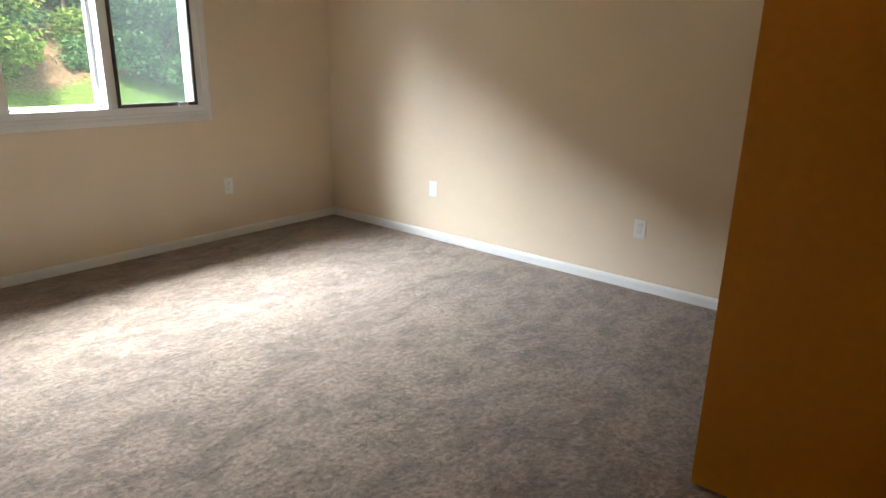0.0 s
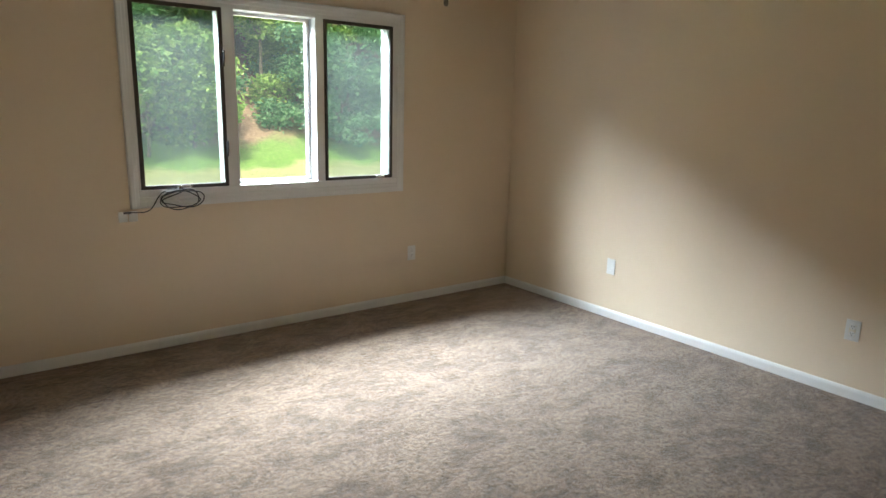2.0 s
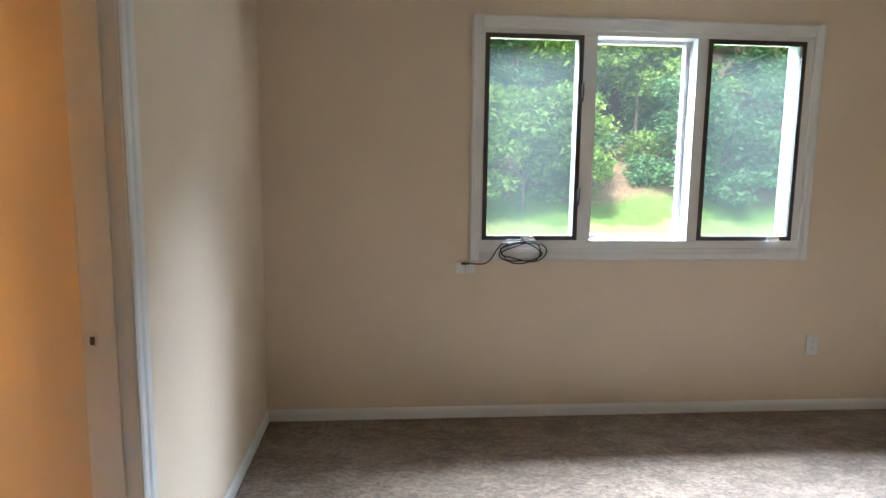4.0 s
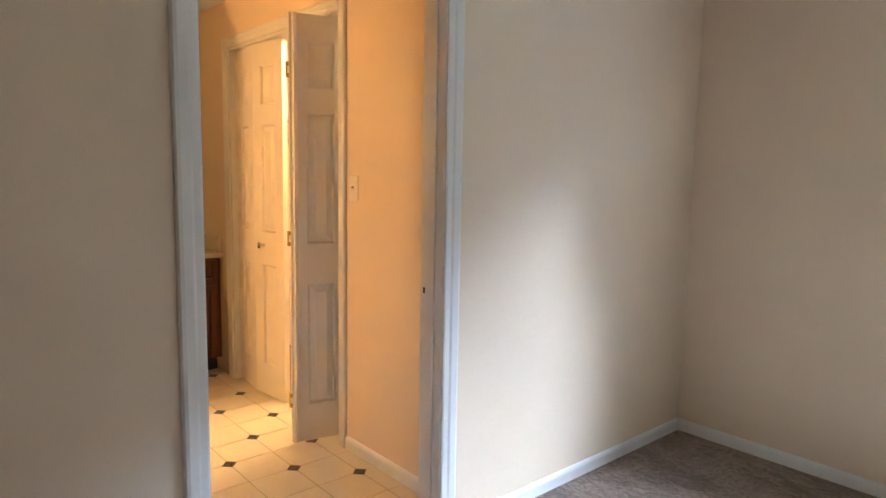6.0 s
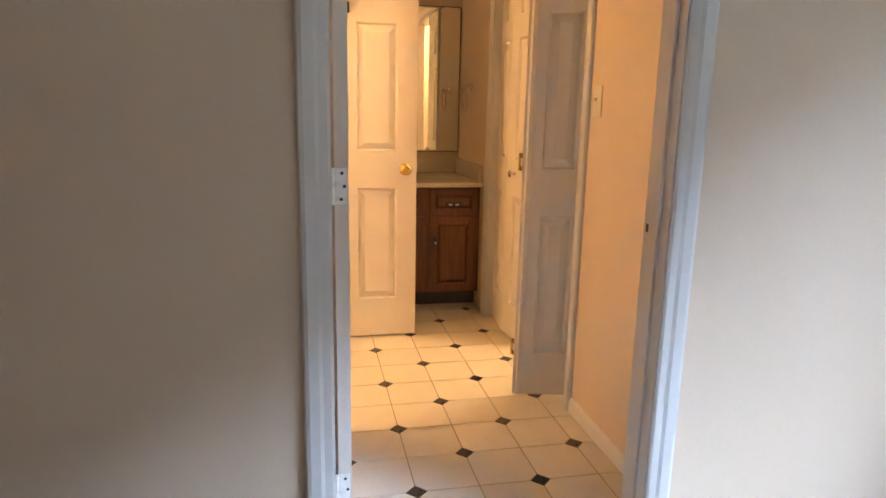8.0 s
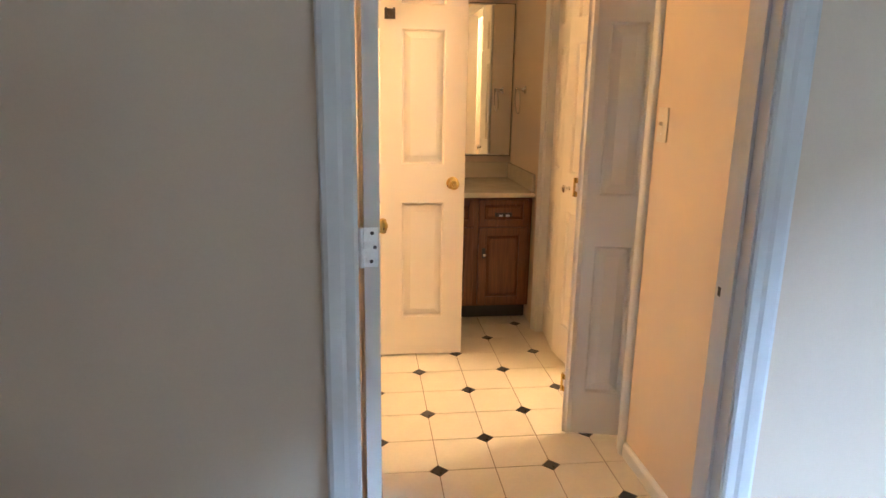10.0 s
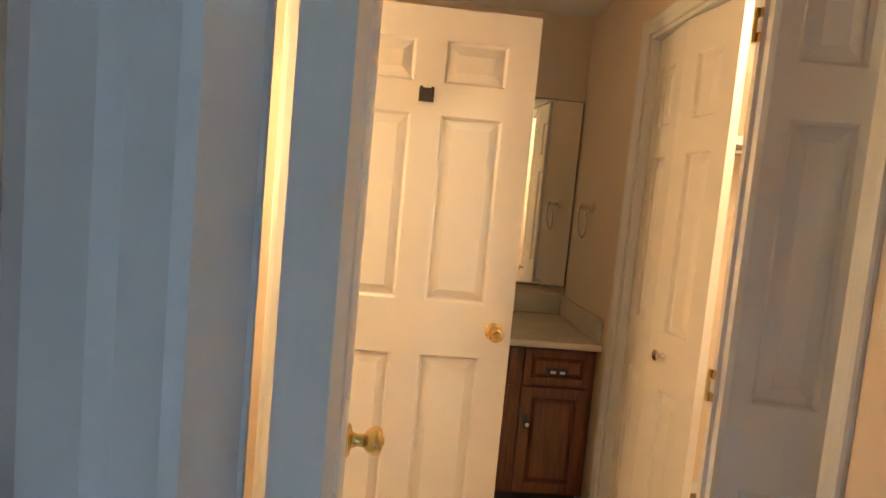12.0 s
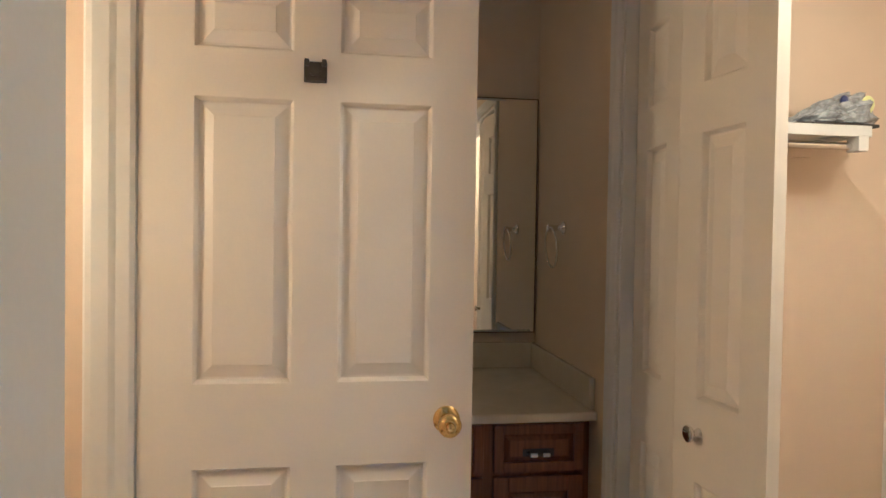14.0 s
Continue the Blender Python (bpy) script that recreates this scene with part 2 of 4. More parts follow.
def mirror_material():
    m = bpy.data.materials.new("mirror silver")
    m.use_nodes = True
    b = m.node_tree.nodes["Principled BSDF"]
    b.inputs["Base Color"].default_value = (0.86, 0.88, 0.86, 1)
    b.inputs["Metallic"].default_value = 1
    b.inputs["Roughness"].default_value = 0.015
    return m


MIRROR = mirror_material()


# ---------- mesh helpers ----------
def box(bm, a, b, bevel=0.0):
    """An axis-aligned block between the corners a and b."""
    lo = [min(p, q) for p, q in zip(a, b)]
    hi = [max(p, q) for p, q in zip(a, b)]
    made = bmesh.ops.create_cube(bm, size=1)["verts"]
    for v in made:
        v.co = Vector([lo[i] + (v.co[i] + 0.5) * (hi[i] - lo[i]) for i in range(3)])
    if bevel:
        edges = list({e for v in made for e in v.link_edges})
        bmesh.ops.bevel(bm, geom=edges, offset=bevel, segments=2, profile=0.6, affect="EDGES")
    return bm


def rod(bm, a, b, r1, r2=None, n=16):
    """A round bar from a to b."""
    a, b = Vector(a), Vector(b)
    made = bmesh.ops.create_cone(bm, cap_ends=True, segments=n, radius1=r1, radius2=r1 if r2 is None else r2, depth=(b - a).length)["verts"]
    m = Matrix.Translation((a + b) / 2) @ (b - a).to_track_quat("Z", "Y").to_matrix().to_4x4()
    bmesh.ops.transform(bm, matrix=m, verts=made)
    return bm


def lathe(bm, profile, m, n=24):
    """A turned shape: profile of (radius, height) about the local z axis, set at the pose m."""
    rings = []
    for r, h in profile:
        rings.append([bm.verts.new(m @ Vector((r * math.cos(k * math.tau / n), r * math.sin(k * math.tau / n), h))) for k in range(n)])
    for p, q in zip(rings, rings[1:]):
        for k in range(n):
            bm.faces.new((p[k], p[(k + 1) % n], q[(k + 1) % n], q[k]))
    bm.faces.new(rings[0][::-1])
    bm.faces.new(rings[-1])
    return bm


def moulding(bm, a, b, out, side, profile):
    """A straight moulding from a to b. profile: (along side, along out) pairs; the ends are square."""
    out, side = Vector(out), Vector(side)
    ends = []
    for p in (Vector(a), Vector(b)):
        ends.append([bm.verts.new(p + side * s + out * o) for s, o in profile])
    k = len(profile)
    for i in range(k):
        bm.faces.new((ends[0][i], ends[0][(i + 1) % k], ends[1][(i + 1) % k], ends[1][i]))
    bm.faces.new(ends[0][::-1])
    bm.faces.new(ends[1])
    return bm


def mesh_of(name, bm, mat, smooth=False):
    bmesh.ops.recalc_face_normals(bm, faces=bm.faces)
    me = bpy.data.meshes.new(name)
    bm.to_mesh(me)
    bm.free()
    me.materials.append(mat)
    if smooth:
        for p in me.polygons:
            p.use_smooth = True
        me.set_sharp_from_angle(angle=radians(40))
    return me


def part(name, bm, mat, parent, label="", smooth=False):
    ob = new(name, mesh_of(name, bm, mat, smooth))
    if parent:
        ob.parent = parent
    if label:
        ob["label"] = label
    return ob


def thing(name, label, category, at=None, kind="", group=""):
    ob = new(name)
    ob.empty_display_size = 0.1
    if at is not None:
        ob.matrix_basis = at
    return tagged(ob, label, category, group, kind)


def solid(name, boxes, mat, label, category, kind="structure", bevel=0.0):
    bm = bmesh.new()
    for a, b in boxes:
        box(bm, a, b, bevel)
    return tagged(part(name, bm, mat, None), label, category, "", kind)


CASING = [(0, 0), (0, 0.008), (0.006, 0.012), (0.022, 0.014), (0.030, 0.018), (0.050, 0.020), (0.058, 0.017), (0.062, 0.010), (0.062, 0)]
WIDE = [(s * 1.16, o) for s, o in CASING]
BASE = [(0, 0), (0.012, 0), (0.012, 0.045), (0.009, 0.054), (0.004, 0.061), (0, 0.063)]


def baseboard(name, a, b, out):
    """A skirting board from a to b on a wall; out points into the room."""
    bm = bmesh.new()
    moulding(bm, (*a, 0), (*b, 0), (0, 0, 1), (*out, 0), BASE)
    return tagged(part(name, bm, TRIM, None), "white painted skirting board along the wall", "baseboard", "", "structure")


# ---------- the plan ----------
W = -3.79            # bedroom west wall
WB = -3.905          # its bathroom side
CEIL_Z = 2.478
EAST = 0.280         # bedroom east wall
SOUTH = -3.72        # bedroom south wall, east of the entry
EX = -1.36           # corner of the entry
OPEN_S, OPEN_N, OPEN_T = -2.562, -1.706, 2.06      # bedroom doorway
BN, BS, BW = -1.535, -3.60, -6.927                # bathroom north, south and west walls
CL_E, CL_W, CL_T = -4.768, -6.065, 2.105           # closet opening
CL_BACK, CL_SIDE = 0.20, -6.60                    # closet's back wall and west wall
WX0, WX1, WZ0, WZ1 = -2.660, -0.872, 0.948, 2.079  # window opening

# ---------- bedroom shell ----------
solid("floor_bedroom", [((WB + 0.05, -5.6, -0.2), (EAST + 0.12, 0.16, 0.0))], CARPET, "beige cut-pile carpet with footprints across the bedroom", "carpet")
solid("ceiling_bedroom", [((-4.0, -5.6, CEIL_Z), (EAST + 0.12, 0.16, CEIL_Z + 0.15))], CEIL, "white painted bedroom ceiling", "ceiling")
solid("wall_north", [((W - 0.115, 0, -0.4), (WX0, 0.16, CEIL_Z)), ((WX1, 0, -0.4), (EAST + 0.12, 0.16, CEIL_Z)), ((WX0, 0, -0.4), (WX1, 0.16, WZ0)), ((WX0, 0, WZ1), (WX1, 0.16, CEIL_Z))], WALL, "cream painted wall round the bedroom window", "wall")
solid("wall_east", [((EAST, -5.6, -0.3), (EAST + 0.12, 0.0, CEIL_Z - 0.001))], WALL, "plain cream painted bedroom wall", "wall")
solid("wall_west", [((WB, -5.6, -0.1), (W, OPEN_S, CEIL_Z)), ((WB, OPEN_N, -0.1), (W, 0, CEIL_Z)), ((WB, OPEN_S, OPEN_T), (W, OPEN_N, CEIL_Z))], WALL, "cream painted wall with the bathroom doorway", "wall")
solid("wall_south", [((EX, -5.5, -0.1), (EAST, SOUTH, CEIL_Z))], WALL, "cream painted wall at the bedroom entry", "wall")
solid("wall_entry", [((W, -5.6, -0.1), (EX, -5.5, CEIL_Z))], WALL, "plain cream wall closing the entry", "wall")
baseboard("baseboard_north", (W, 0), (EAST, 0), (0, -1))
baseboard("baseboard_east", (EAST, -0.0125), (EAST, SOUTH), (-1, 0))
baseboard("baseboard_west_1", (W, -0.0125), (W, OPEN_N + 0.075), (1, 0))
baseboard("baseboard_west_2", (W, OPEN_S - 0.075), (W, -5.5), (1, 0))


def entry_end():
    """Plain slab at the wall's end by the entry; its orange-brown holds warm shade."""
    d = thing("entry_slab", "plain orange-brown slab at the entry, warm shade in its colour", "door", Matrix.Translation((EX - 0.020, SOUTH + 0.02, 0.012)), kind="structure")
    bm = bmesh.new()
    box(bm, (0, -0.81, 0), (0.04, 0, 2.035), 0.002)
    leaf = part("leaf", bm, WARM_SHADE, d)
    # hinges are added, unseen
    bm = bmesh.new()
    for z in (0.25, 1.02, 1.80):
        rod(bm, (0.02, -0.815, z - 0.045), (0.02, -0.815, z + 0.045), 0.006, n=10)
    part("hinges", bm, BRASS, leaf, "", True)


entry_end()


# ---------- bedroom window ----------
def bedroom_window():
    w = thing("window_1", "white three-part casement window with insect screens and wooded view", "window", kind="structure")
    x0, x1, z0, z1 = WX0, WX1, WZ0, WZ1
    bm = bmesh.new()
    moulding(bm, (x0, 0, z0 - 0.067), (x0, 0, z1 + 0.063), (0, -1, 0), (-1, 0, 0), [(s * 0.87, o) for s, o in CASING])
    part("casing", bm, TRIM, w)
    bm = bmesh.new()
    moulding(bm, (x1, 0, z0 - 0.067), (x1, 0, z1 + 0.063), (0, -1, 0), (1, 0, 0), [(s * 0.87, o) for s, o in CASING])
    part("casing", bm, TRIM, w)
    bm = bmesh.new()
    moulding(bm, (x0, -0.001, z1), (x1, -0.001, z1), (0, -1, 0), (0, 0, 1), [(s * 1.03, o) for s, o in CASING])
    part("casing", bm, TRIM, w)
    bm = bmesh.new()
    moulding(bm, (x0, -0.001, z0), (x1, -0.001, z0), (0, -1, 0), (0, 0, -1), [(s * 1.08, o) for s, o in CASING])
    part("casing", bm, TRIM, w)
    # stool at the bottom and head at the top
    bm = bmesh.new()
    box(bm, (x0, -0.012, z0), (x1, 0.158, z0 + 0.040), 0.003)
    part("window_sill", bm, TRIM, w)
    bm = bmesh.new()
    box(bm, (x0, -0.006, z1 - 0.024), (x1, 0.158, z1), 0.002)
    part("window_head", bm, TRIM, w)
    za, zb = z0 + 0.040, z1 - 0.024
    bays = ((x0 + 0.014, -2.131), (-2.057, -1.518), (-1.459, -0.916))
    for a, b in ((x0, bays[0][0]), (bays[0][1], bays[1][0]), (bays[1][1], bays[2][0]), (bays[2][1], x1)):
        bm = bmesh.new()
        box(bm, (a, -0.005, za), (b, 0.052, zb), 0.002)
        mullion = part("mullion", bm, TRIM, w)
        bm = bmesh.new()
        box(bm, (a, 0.0522, za), (b, 0.156, zb), 0.002)
        part("outer_jamb", bm, DIMMED_TRIM, mullion, "outer part of the white jamb, dimmed to grey")
    for k, (a, b) in enumerate(bays):
        f = 0.020 if k == 1 else 0.012
        bm = bmesh.new()
        y0, y1 = (0.092, 0.132) if k == 1 else (0.034, 0.066)
        box(bm, (a, y0, za), (a + f, y1, zb), 0.002)
        box(bm, (b - f, y0, za), (b, y1, zb), 0.002)
        box(bm, (a + f, y0, za), (b - f, y1, za + f), 0.002)
        box(bm, (a + f, y0, zb - f), (b - f, y1, zb), 0.002)
        sash = part("sash", bm, TRIM, w)
        bm = bmesh.new()
        box(bm, (a + f - 0.004, y0 + 0.016, za + f - 0.004), (b - f + 0.004, y0 + 0.020, zb - f + 0.004))
        pane = part("pane", bm, GLASS, sash)
        pane.visible_shadow = False
        if k == 1:
            continue
        bm = bmesh.new()
        f = 0.023
        box(bm, (a, -0.008, za), (a + f, 0.010, zb))
        box(bm, (b - f, -0.008, za), (b, 0.010, zb))
        box(bm, (a + f, -0.008, za), (b - f, 0.010, za + f))
        box(bm, (a + f, -0.008, zb - f), (b - f, 0.010, zb))
        frame_ob = part("screen_frame", bm, BRONZE, w, "dark bronze insect screen frame")
        bm = bmesh.new()
        box(bm, (a + f - 0.003, 0.003, za + f - 0.003), (b - f + 0.003, 0.004, zb - f + 0.003))
        mesh = part("screen_mesh", bm, SCREEN, frame_ob, "fine grey insect mesh")
        mesh.visible_shadow = False
        # crank at the foot of the unit
        cx = b - 0.10 if k == 2 else (a + b) / 2
        bm = bmesh.new()
        box(bm, (cx - 0.03, -0.014, za - 0.001), (cx + 0.03, -0.004, za + 0.014), 0.003)
        rod(bm, (cx + 0.012, -0.012, za + 0.012), (cx + 0.012, -0.026, za + 0.016), 0.006)
        box(bm, (cx - 0.055, -0.032, za + 0.008), (cx + 0.018, -0.024, za + 0.020), 0.003)
        rod(bm, (cx - 0.050, -0.028, za + 0.012), (cx - 0.050, -0.046, za + 0.012), 0.006)
        part("crank", bm, CHROME, w, "metal window crank", True)
    # latches on the left unit
    for z in (1.22, 1.76):
        bm = bmesh.new()
        box(bm, (-2.141, -0.022, z - 0.045), (-2.127, -0.004, z + 0.04), 0.003)
        box(bm, (-2.138, -0.038, z - 0.02), (-2.130, -0.02, z + 0.05), 0.003)
        part("latch", bm, BLACK, w, "dark sash latch")
    return w


bedroom_window()


# ---------- doorway of the bathroom ----------
def casing_set(name, plane, out, y0, y1, top, label):
    """Casing round an opening in a wall that faces x: two legs and a head."""
    t = thing(name, label, "door casing", kind="structure")
    e = -0.006
    for y, s in ((y0 - e, -1), (y1 + e, 1)):
        bm = bmesh.new()
        moulding(bm, (plane, y, 0), (plane, y, top + e + 0.072), (out, 0, 0), (0, s, 0), WIDE)
        part("leg", bm, TRIM, t)
    bm = bmesh.new()
    moulding(bm, (plane, y0 - e, top + e), (plane, y1 + e, top + e), (out, 0, 0), (0, 0, 1), WIDE)
    part("head", bm, TRIM, t)
    return t


casing_set("trim_bedroom_doorway", W, 1, OPEN_S, OPEN_N, OPEN_T, "white moulded casing round the bathroom doorway")
casing_set("trim_bathroom_side", WB, -1, OPEN_S, OPEN_N, OPEN_T, "white moulded casing on the bathroom side")


def jambs():
    t = thing("door_jamb", "white painted door jamb with stop and strike plate", "door jamb", kind="structure")
    for a, b in (((WB - 0.002, OPEN_S - 0.004, 0), (W + 0.002, OPEN_S + 0.003, OPEN_T)), ((WB - 0.002, OPEN_N - 0.010, 0), (W + 0.002, OPEN_N + 0.004, OPEN_T)), ((WB - 0.002, OPEN_S + 0.003, OPEN_T - 0.012), (W + 0.002, OPEN_N - 0.010, OPEN_T + 0.004))):
        bm = bmesh.new()
        box(bm, a, b, 0.0015)
        part("jamb", bm, TRIM, t)
    for a, b in (((W - 0.074, OPEN_N - 0.019, 0), (W - 0.036, OPEN_N - 0.010, OPEN_T - 0.012)),):
        bm = bmesh.new()
        box(bm, a, b, 0.002)
        part("stop", bm, TRIM, t)
    bm = bmesh.new()
    box(bm, (WB + 0.006, OPEN_N - 0.0115, 0.913), (WB + 0.030, OPEN_N - 0.009, 0.963), 0.001)
    strike = part("strike_plate", bm, TRIM, t, "small painted strike plate with dark hole")
    bm = bmesh.new()
    box(bm, (WB + 0.012, OPEN_N - 0.0120, 0.927), (WB + 0.024, OPEN_N - 0.0113, 0.949))
    part("hole", bm, SLOT, strike)


jambs()


# ---------- panelled doors ----------
RINGS = ((0.0, 0.0), (0.003, -0.004), (0.008, -0.0135), (0.013, -0.0135), (0.040, -0.004), (0.042, -0.0025), (0.044, -0.0025))


def panel_mesh(bm, x0, x1, z0, z1, y, s):
    """A raised panel: a ring of mouldings down to the groove, up to the field."""
    loops = []
    for inset, depth in RINGS:
        yy = y + s * depth
        loops.append([bm.verts.new(p) for p in ((x0 + inset, yy, z0 + inset), (x1 - inset, yy, z0 + inset), (x1 - inset, yy, z1 - inset), (x0 + inset, yy, z1 - inset))])
    for p, q in zip(loops, loops[1:]):
        for k in range(4):
            bm.faces.new((p[k], p[(k + 1) % 4], q[(k + 1) % 4], q[k]))
    bm.faces.new(loops[-1])


def door_leaf(parent, width, height, thick, cols, rows, name="leaf"):
    """A panelled leaf from x 0 to width, y 0 to thick, z 0 to height, with its panels as parts on both faces."""
    xs = sorted({0, width, *[v for c in cols for v in c]})
    zs = sorted({0, height, *[v for r in rows for v in r]})
    bm = bmesh.new()
    for y in (0, thick):
        for a, b in zip(xs, xs[1:]):
            for c, d in zip(zs, zs[1:]):
                if (a, b) in cols and (c, d) in rows:
                    continue
                bm.faces.new([bm.verts.new(p) for p in ((a, y, c), (b, y, c), (b, y, d), (a, y, d))])
    for a, b in (((0, 0), (0, height)), ((0, height), (width, height)), ((width, height), (width, 0)), ((width, 0), (0, 0))):
        bm.faces.new([bm.verts.new(p) for p in ((a[0], 0, a[1]), (b[0], 0, b[1]), (b[0], thick, b[1]), (a[0], thick, a[1]))])
    bmesh.ops.remove_doubles(bm, verts=bm.verts, dist=0.0002)
    leaf = part(name, bm, DOOR, parent)
    for c in cols:
        for r in rows:
            for y, s in ((0, -1), (thick, 1)):
                q = bmesh.new()
                panel_mesh(q, c[0], c[1], r[0], r[1], y, s)
                part("panel", q, DOOR, leaf)
    return leaf


BF_ROWS = [(0.185, 0.795), (0.992, 1.615), (1.730, 1.950)]
ROWS3 = [(0.212, 0.827), (1.022, 1.672), (1.782, 1.925)]


def knob(parent, x, z, y, s, mat=BRASS, lock=True):
    """A round door knob on the face y of a leaf, pointing along s."""
    turn = Matrix.Translation((x, y, z)) @ Matrix.Rotation(radians(-90 * s), 4, "X")
    bm = bmesh.new()
    lathe(bm, [(0.0325, 0), (0.0325, 0.003), (0.028, 0.007), (0.016, 0.010), (0.012, 0.020), (0.013, 0.032), (0.022, 0.040), (0.0275, 0.050), (0.0275, 0.058), (0.024, 0.064), (0.016, 0.067), (0.013, 0.0655), (0.004, 0.0655)], turn)
    k = part("knob", bm, mat, parent, "round polished brass knob", True)
    if lock:
        b2 = bmesh.new()
        lathe(b2, [(0.009, 0.064), (0.009, 0.069), (0.006, 0.071)], turn, 16)
        part("lock_button", b2, mat, k, "", True)
    return k


def bathroom_door():
    """White door that stands open across the passage, face to the bedroom. Local x runs from its hinges to its latch."""
    d = thing("door_2", "white six-panel door standing open with a brass knob", "door", Matrix.Translation((-5.765, -2.797, 0.008)) @ Matrix.Rotation(radians(90), 4, "Z"), kind="structure")
    leaf = door_leaf(d, 0.762, 2.035, 0.035, [(0.118, 0.336), (0.441, 0.655)], ROWS3)
    knob(leaf, 0.700, 0.928, 0, -1)
    knob(leaf, 0.700, 0.928, 0.035, 1)
    bm = bmesh.new()
    box(bm, (0.7615, 0.006, 0.90), (0.7632, 0.029, 0.957))
    part("latch_plate", bm, BRASS, leaf)
    # dark square hook plate
    bm = bmesh.new()
    box(bm, (0.358, -0.006, 1.712), (0.410, 0.0, 1.760), 0.003)
    box(bm, (0.362, -0.018, 1.712), (0.406, -0.006, 1.724), 0.003)
    box(bm, (0.359, -0.016, 1.747), (0.370, -0.006, 1.764), 0.003)
    box(bm, (0.398, -0.016, 1.747), (0.409, -0.006, 1.764), 0.003)
    rod(bm, (0.384, -0.006, 1.738), (0.384, -0.013, 1.738), 0.013)
    part("hook_plate", bm, BRONZE, leaf, "small dark metal plate with worn finish")
    return d


def bedroom_door():
    """Door between bedroom and bathroom, swung open into the bathroom. Local x runs from its hinges to its latch."""
    d = thing("door_1", "white six-panel door swung open, blue-white edge with hinge", "door", Matrix.Translation((-3.920, -2.509, 0.008)) @ Matrix.Rotation(radians(181.9), 4, "Z"), kind="structure")
    leaf = door_leaf(d, 0.846, 2.035, 0.035, [(0.120, 0.372), (0.474, 0.726)], ROWS3)
    knob(leaf, 0.784, 0.925, 0, -1)
    knob(leaf, 0.784, 0.925, 0.035, 1)
    bm = bmesh.new()
    box(bm, (0.8455, 0.006, 0.90), (0.8475, 0.029, 0.957))
    part("latch_plate", bm, BRASS, leaf)
    for z, mat in ((0.22, STEEL), (1.040, STEEL), (1.82, BRASS)):
        bm = bmesh.new()
        box(bm, (-0.0025, 0.004, z - 0.045), (0.0, 0.0365, z + 0.045), 0.001)
        rod(bm, (-0.004, 0.041, z - 0.045), (-0.004, 0.041, z + 0.045), 0.006, n=12)
        h = part("hinge", bm, mat, leaf, "pale steel hinge leaf with three screws")
        for dz, dy in ((-0.032, 0.019), (0, 0.011), (0.032, 0.017)):
            bm = bmesh.new()
            rod(bm, (-0.0024, dy, z + dz), (-0.0036, dy, z + dz), 0.0042, n=12)
            part("screw", bm, SCREWS, h)
    return d


bathroom_door()
bedroom_door()


# ---------- bathroom shell ----------
solid("floor_bathroom", [((BW, BS, -0.1), (WB + 0.05, BN, -0.002)), ((CL_W, BN, -0.1), (CL_E, BN + 0.115, -0.002)), ((CL_SIDE, BN + 0.115, -0.1), (CL_E + 0.36, CL_BACK, -0.002))], GROUT, "cream vinyl tile floor with small black diamond insets", "floor")
solid("ceiling_bathroom", [((BW - 0.12, BS - 0.12, 2.40), (WB, CL_BACK + 0.1, 2.5))], CEIL, "white bathroom ceiling", "ceiling")
solid("wall_bath_north", [((CL_E, BN, -0.1), (WB, BN + 0.115, 2.40)), ((BW, BN, -0.1), (CL_W, BN + 0.115, 2.40)), ((CL_W, BN, CL_T), (CL_E, BN + 0.115, 2.40))], WALL, "cream painted wall with the closet opening", "wall")
solid("wall_bath_west", [((BW - 0.12, BS - 0.12, -0.1), (BW, BN + 0.115, 2.40))], WALL, "cream painted wall above the vanity", "wall")
solid("wall_bath_south", [((BW, BS - 0.12, -0.1), (WB, BS, 2.40))], WALL, "plain cream bathroom wall", "wall")
# extent of wall_bath_side is made up: it shades the slit at the door's hinges
solid("wall_bath_side", [((-4.66, BS, -0.1), (WB, -2.735, 2.40))], WALL, "cream wall behind the open bedroom door", "wall")
solid("wall_partition", [((-5.880, BS, -0.1), (-5.765, -2.817, 2.40))], WALL, "cream partition wall beside the open door", "wall")
solid("wall_closet_back", [((CL_SIDE - 0.1, CL_BACK, -0.1), (CL_E + 0.46, CL_BACK + 0.1, 2.40))], WALL, "cream painted back wall of the closet", "wall")
solid("wall_closet_east", [((CL_E + 0.36, BN + 0.115, -0.1), (CL_E + 0.46, CL_BACK, 2.40))], WALL, "cream painted end wall of the closet", "wall")
solid("wall_closet_west", [((CL_SIDE - 0.1, BN + 0.115, -0.1), (CL_SIDE, CL_BACK, 2.40))], WALL, "cream painted end wall of the closet", "wall")
baseboard("baseboard_bath_north", (-4.699, BN), (WB - 0.024, BN), (0, -1))
baseboard("baseboard_closet_1", (CL_SIDE, CL_BACK), (CL_E + 0.36, CL_BACK), (0, -1))
baseboard("baseboard_closet_2", (CL_SIDE, BN + 0.115), (CL_SIDE, CL_BACK - 0.0125), (1, 0))


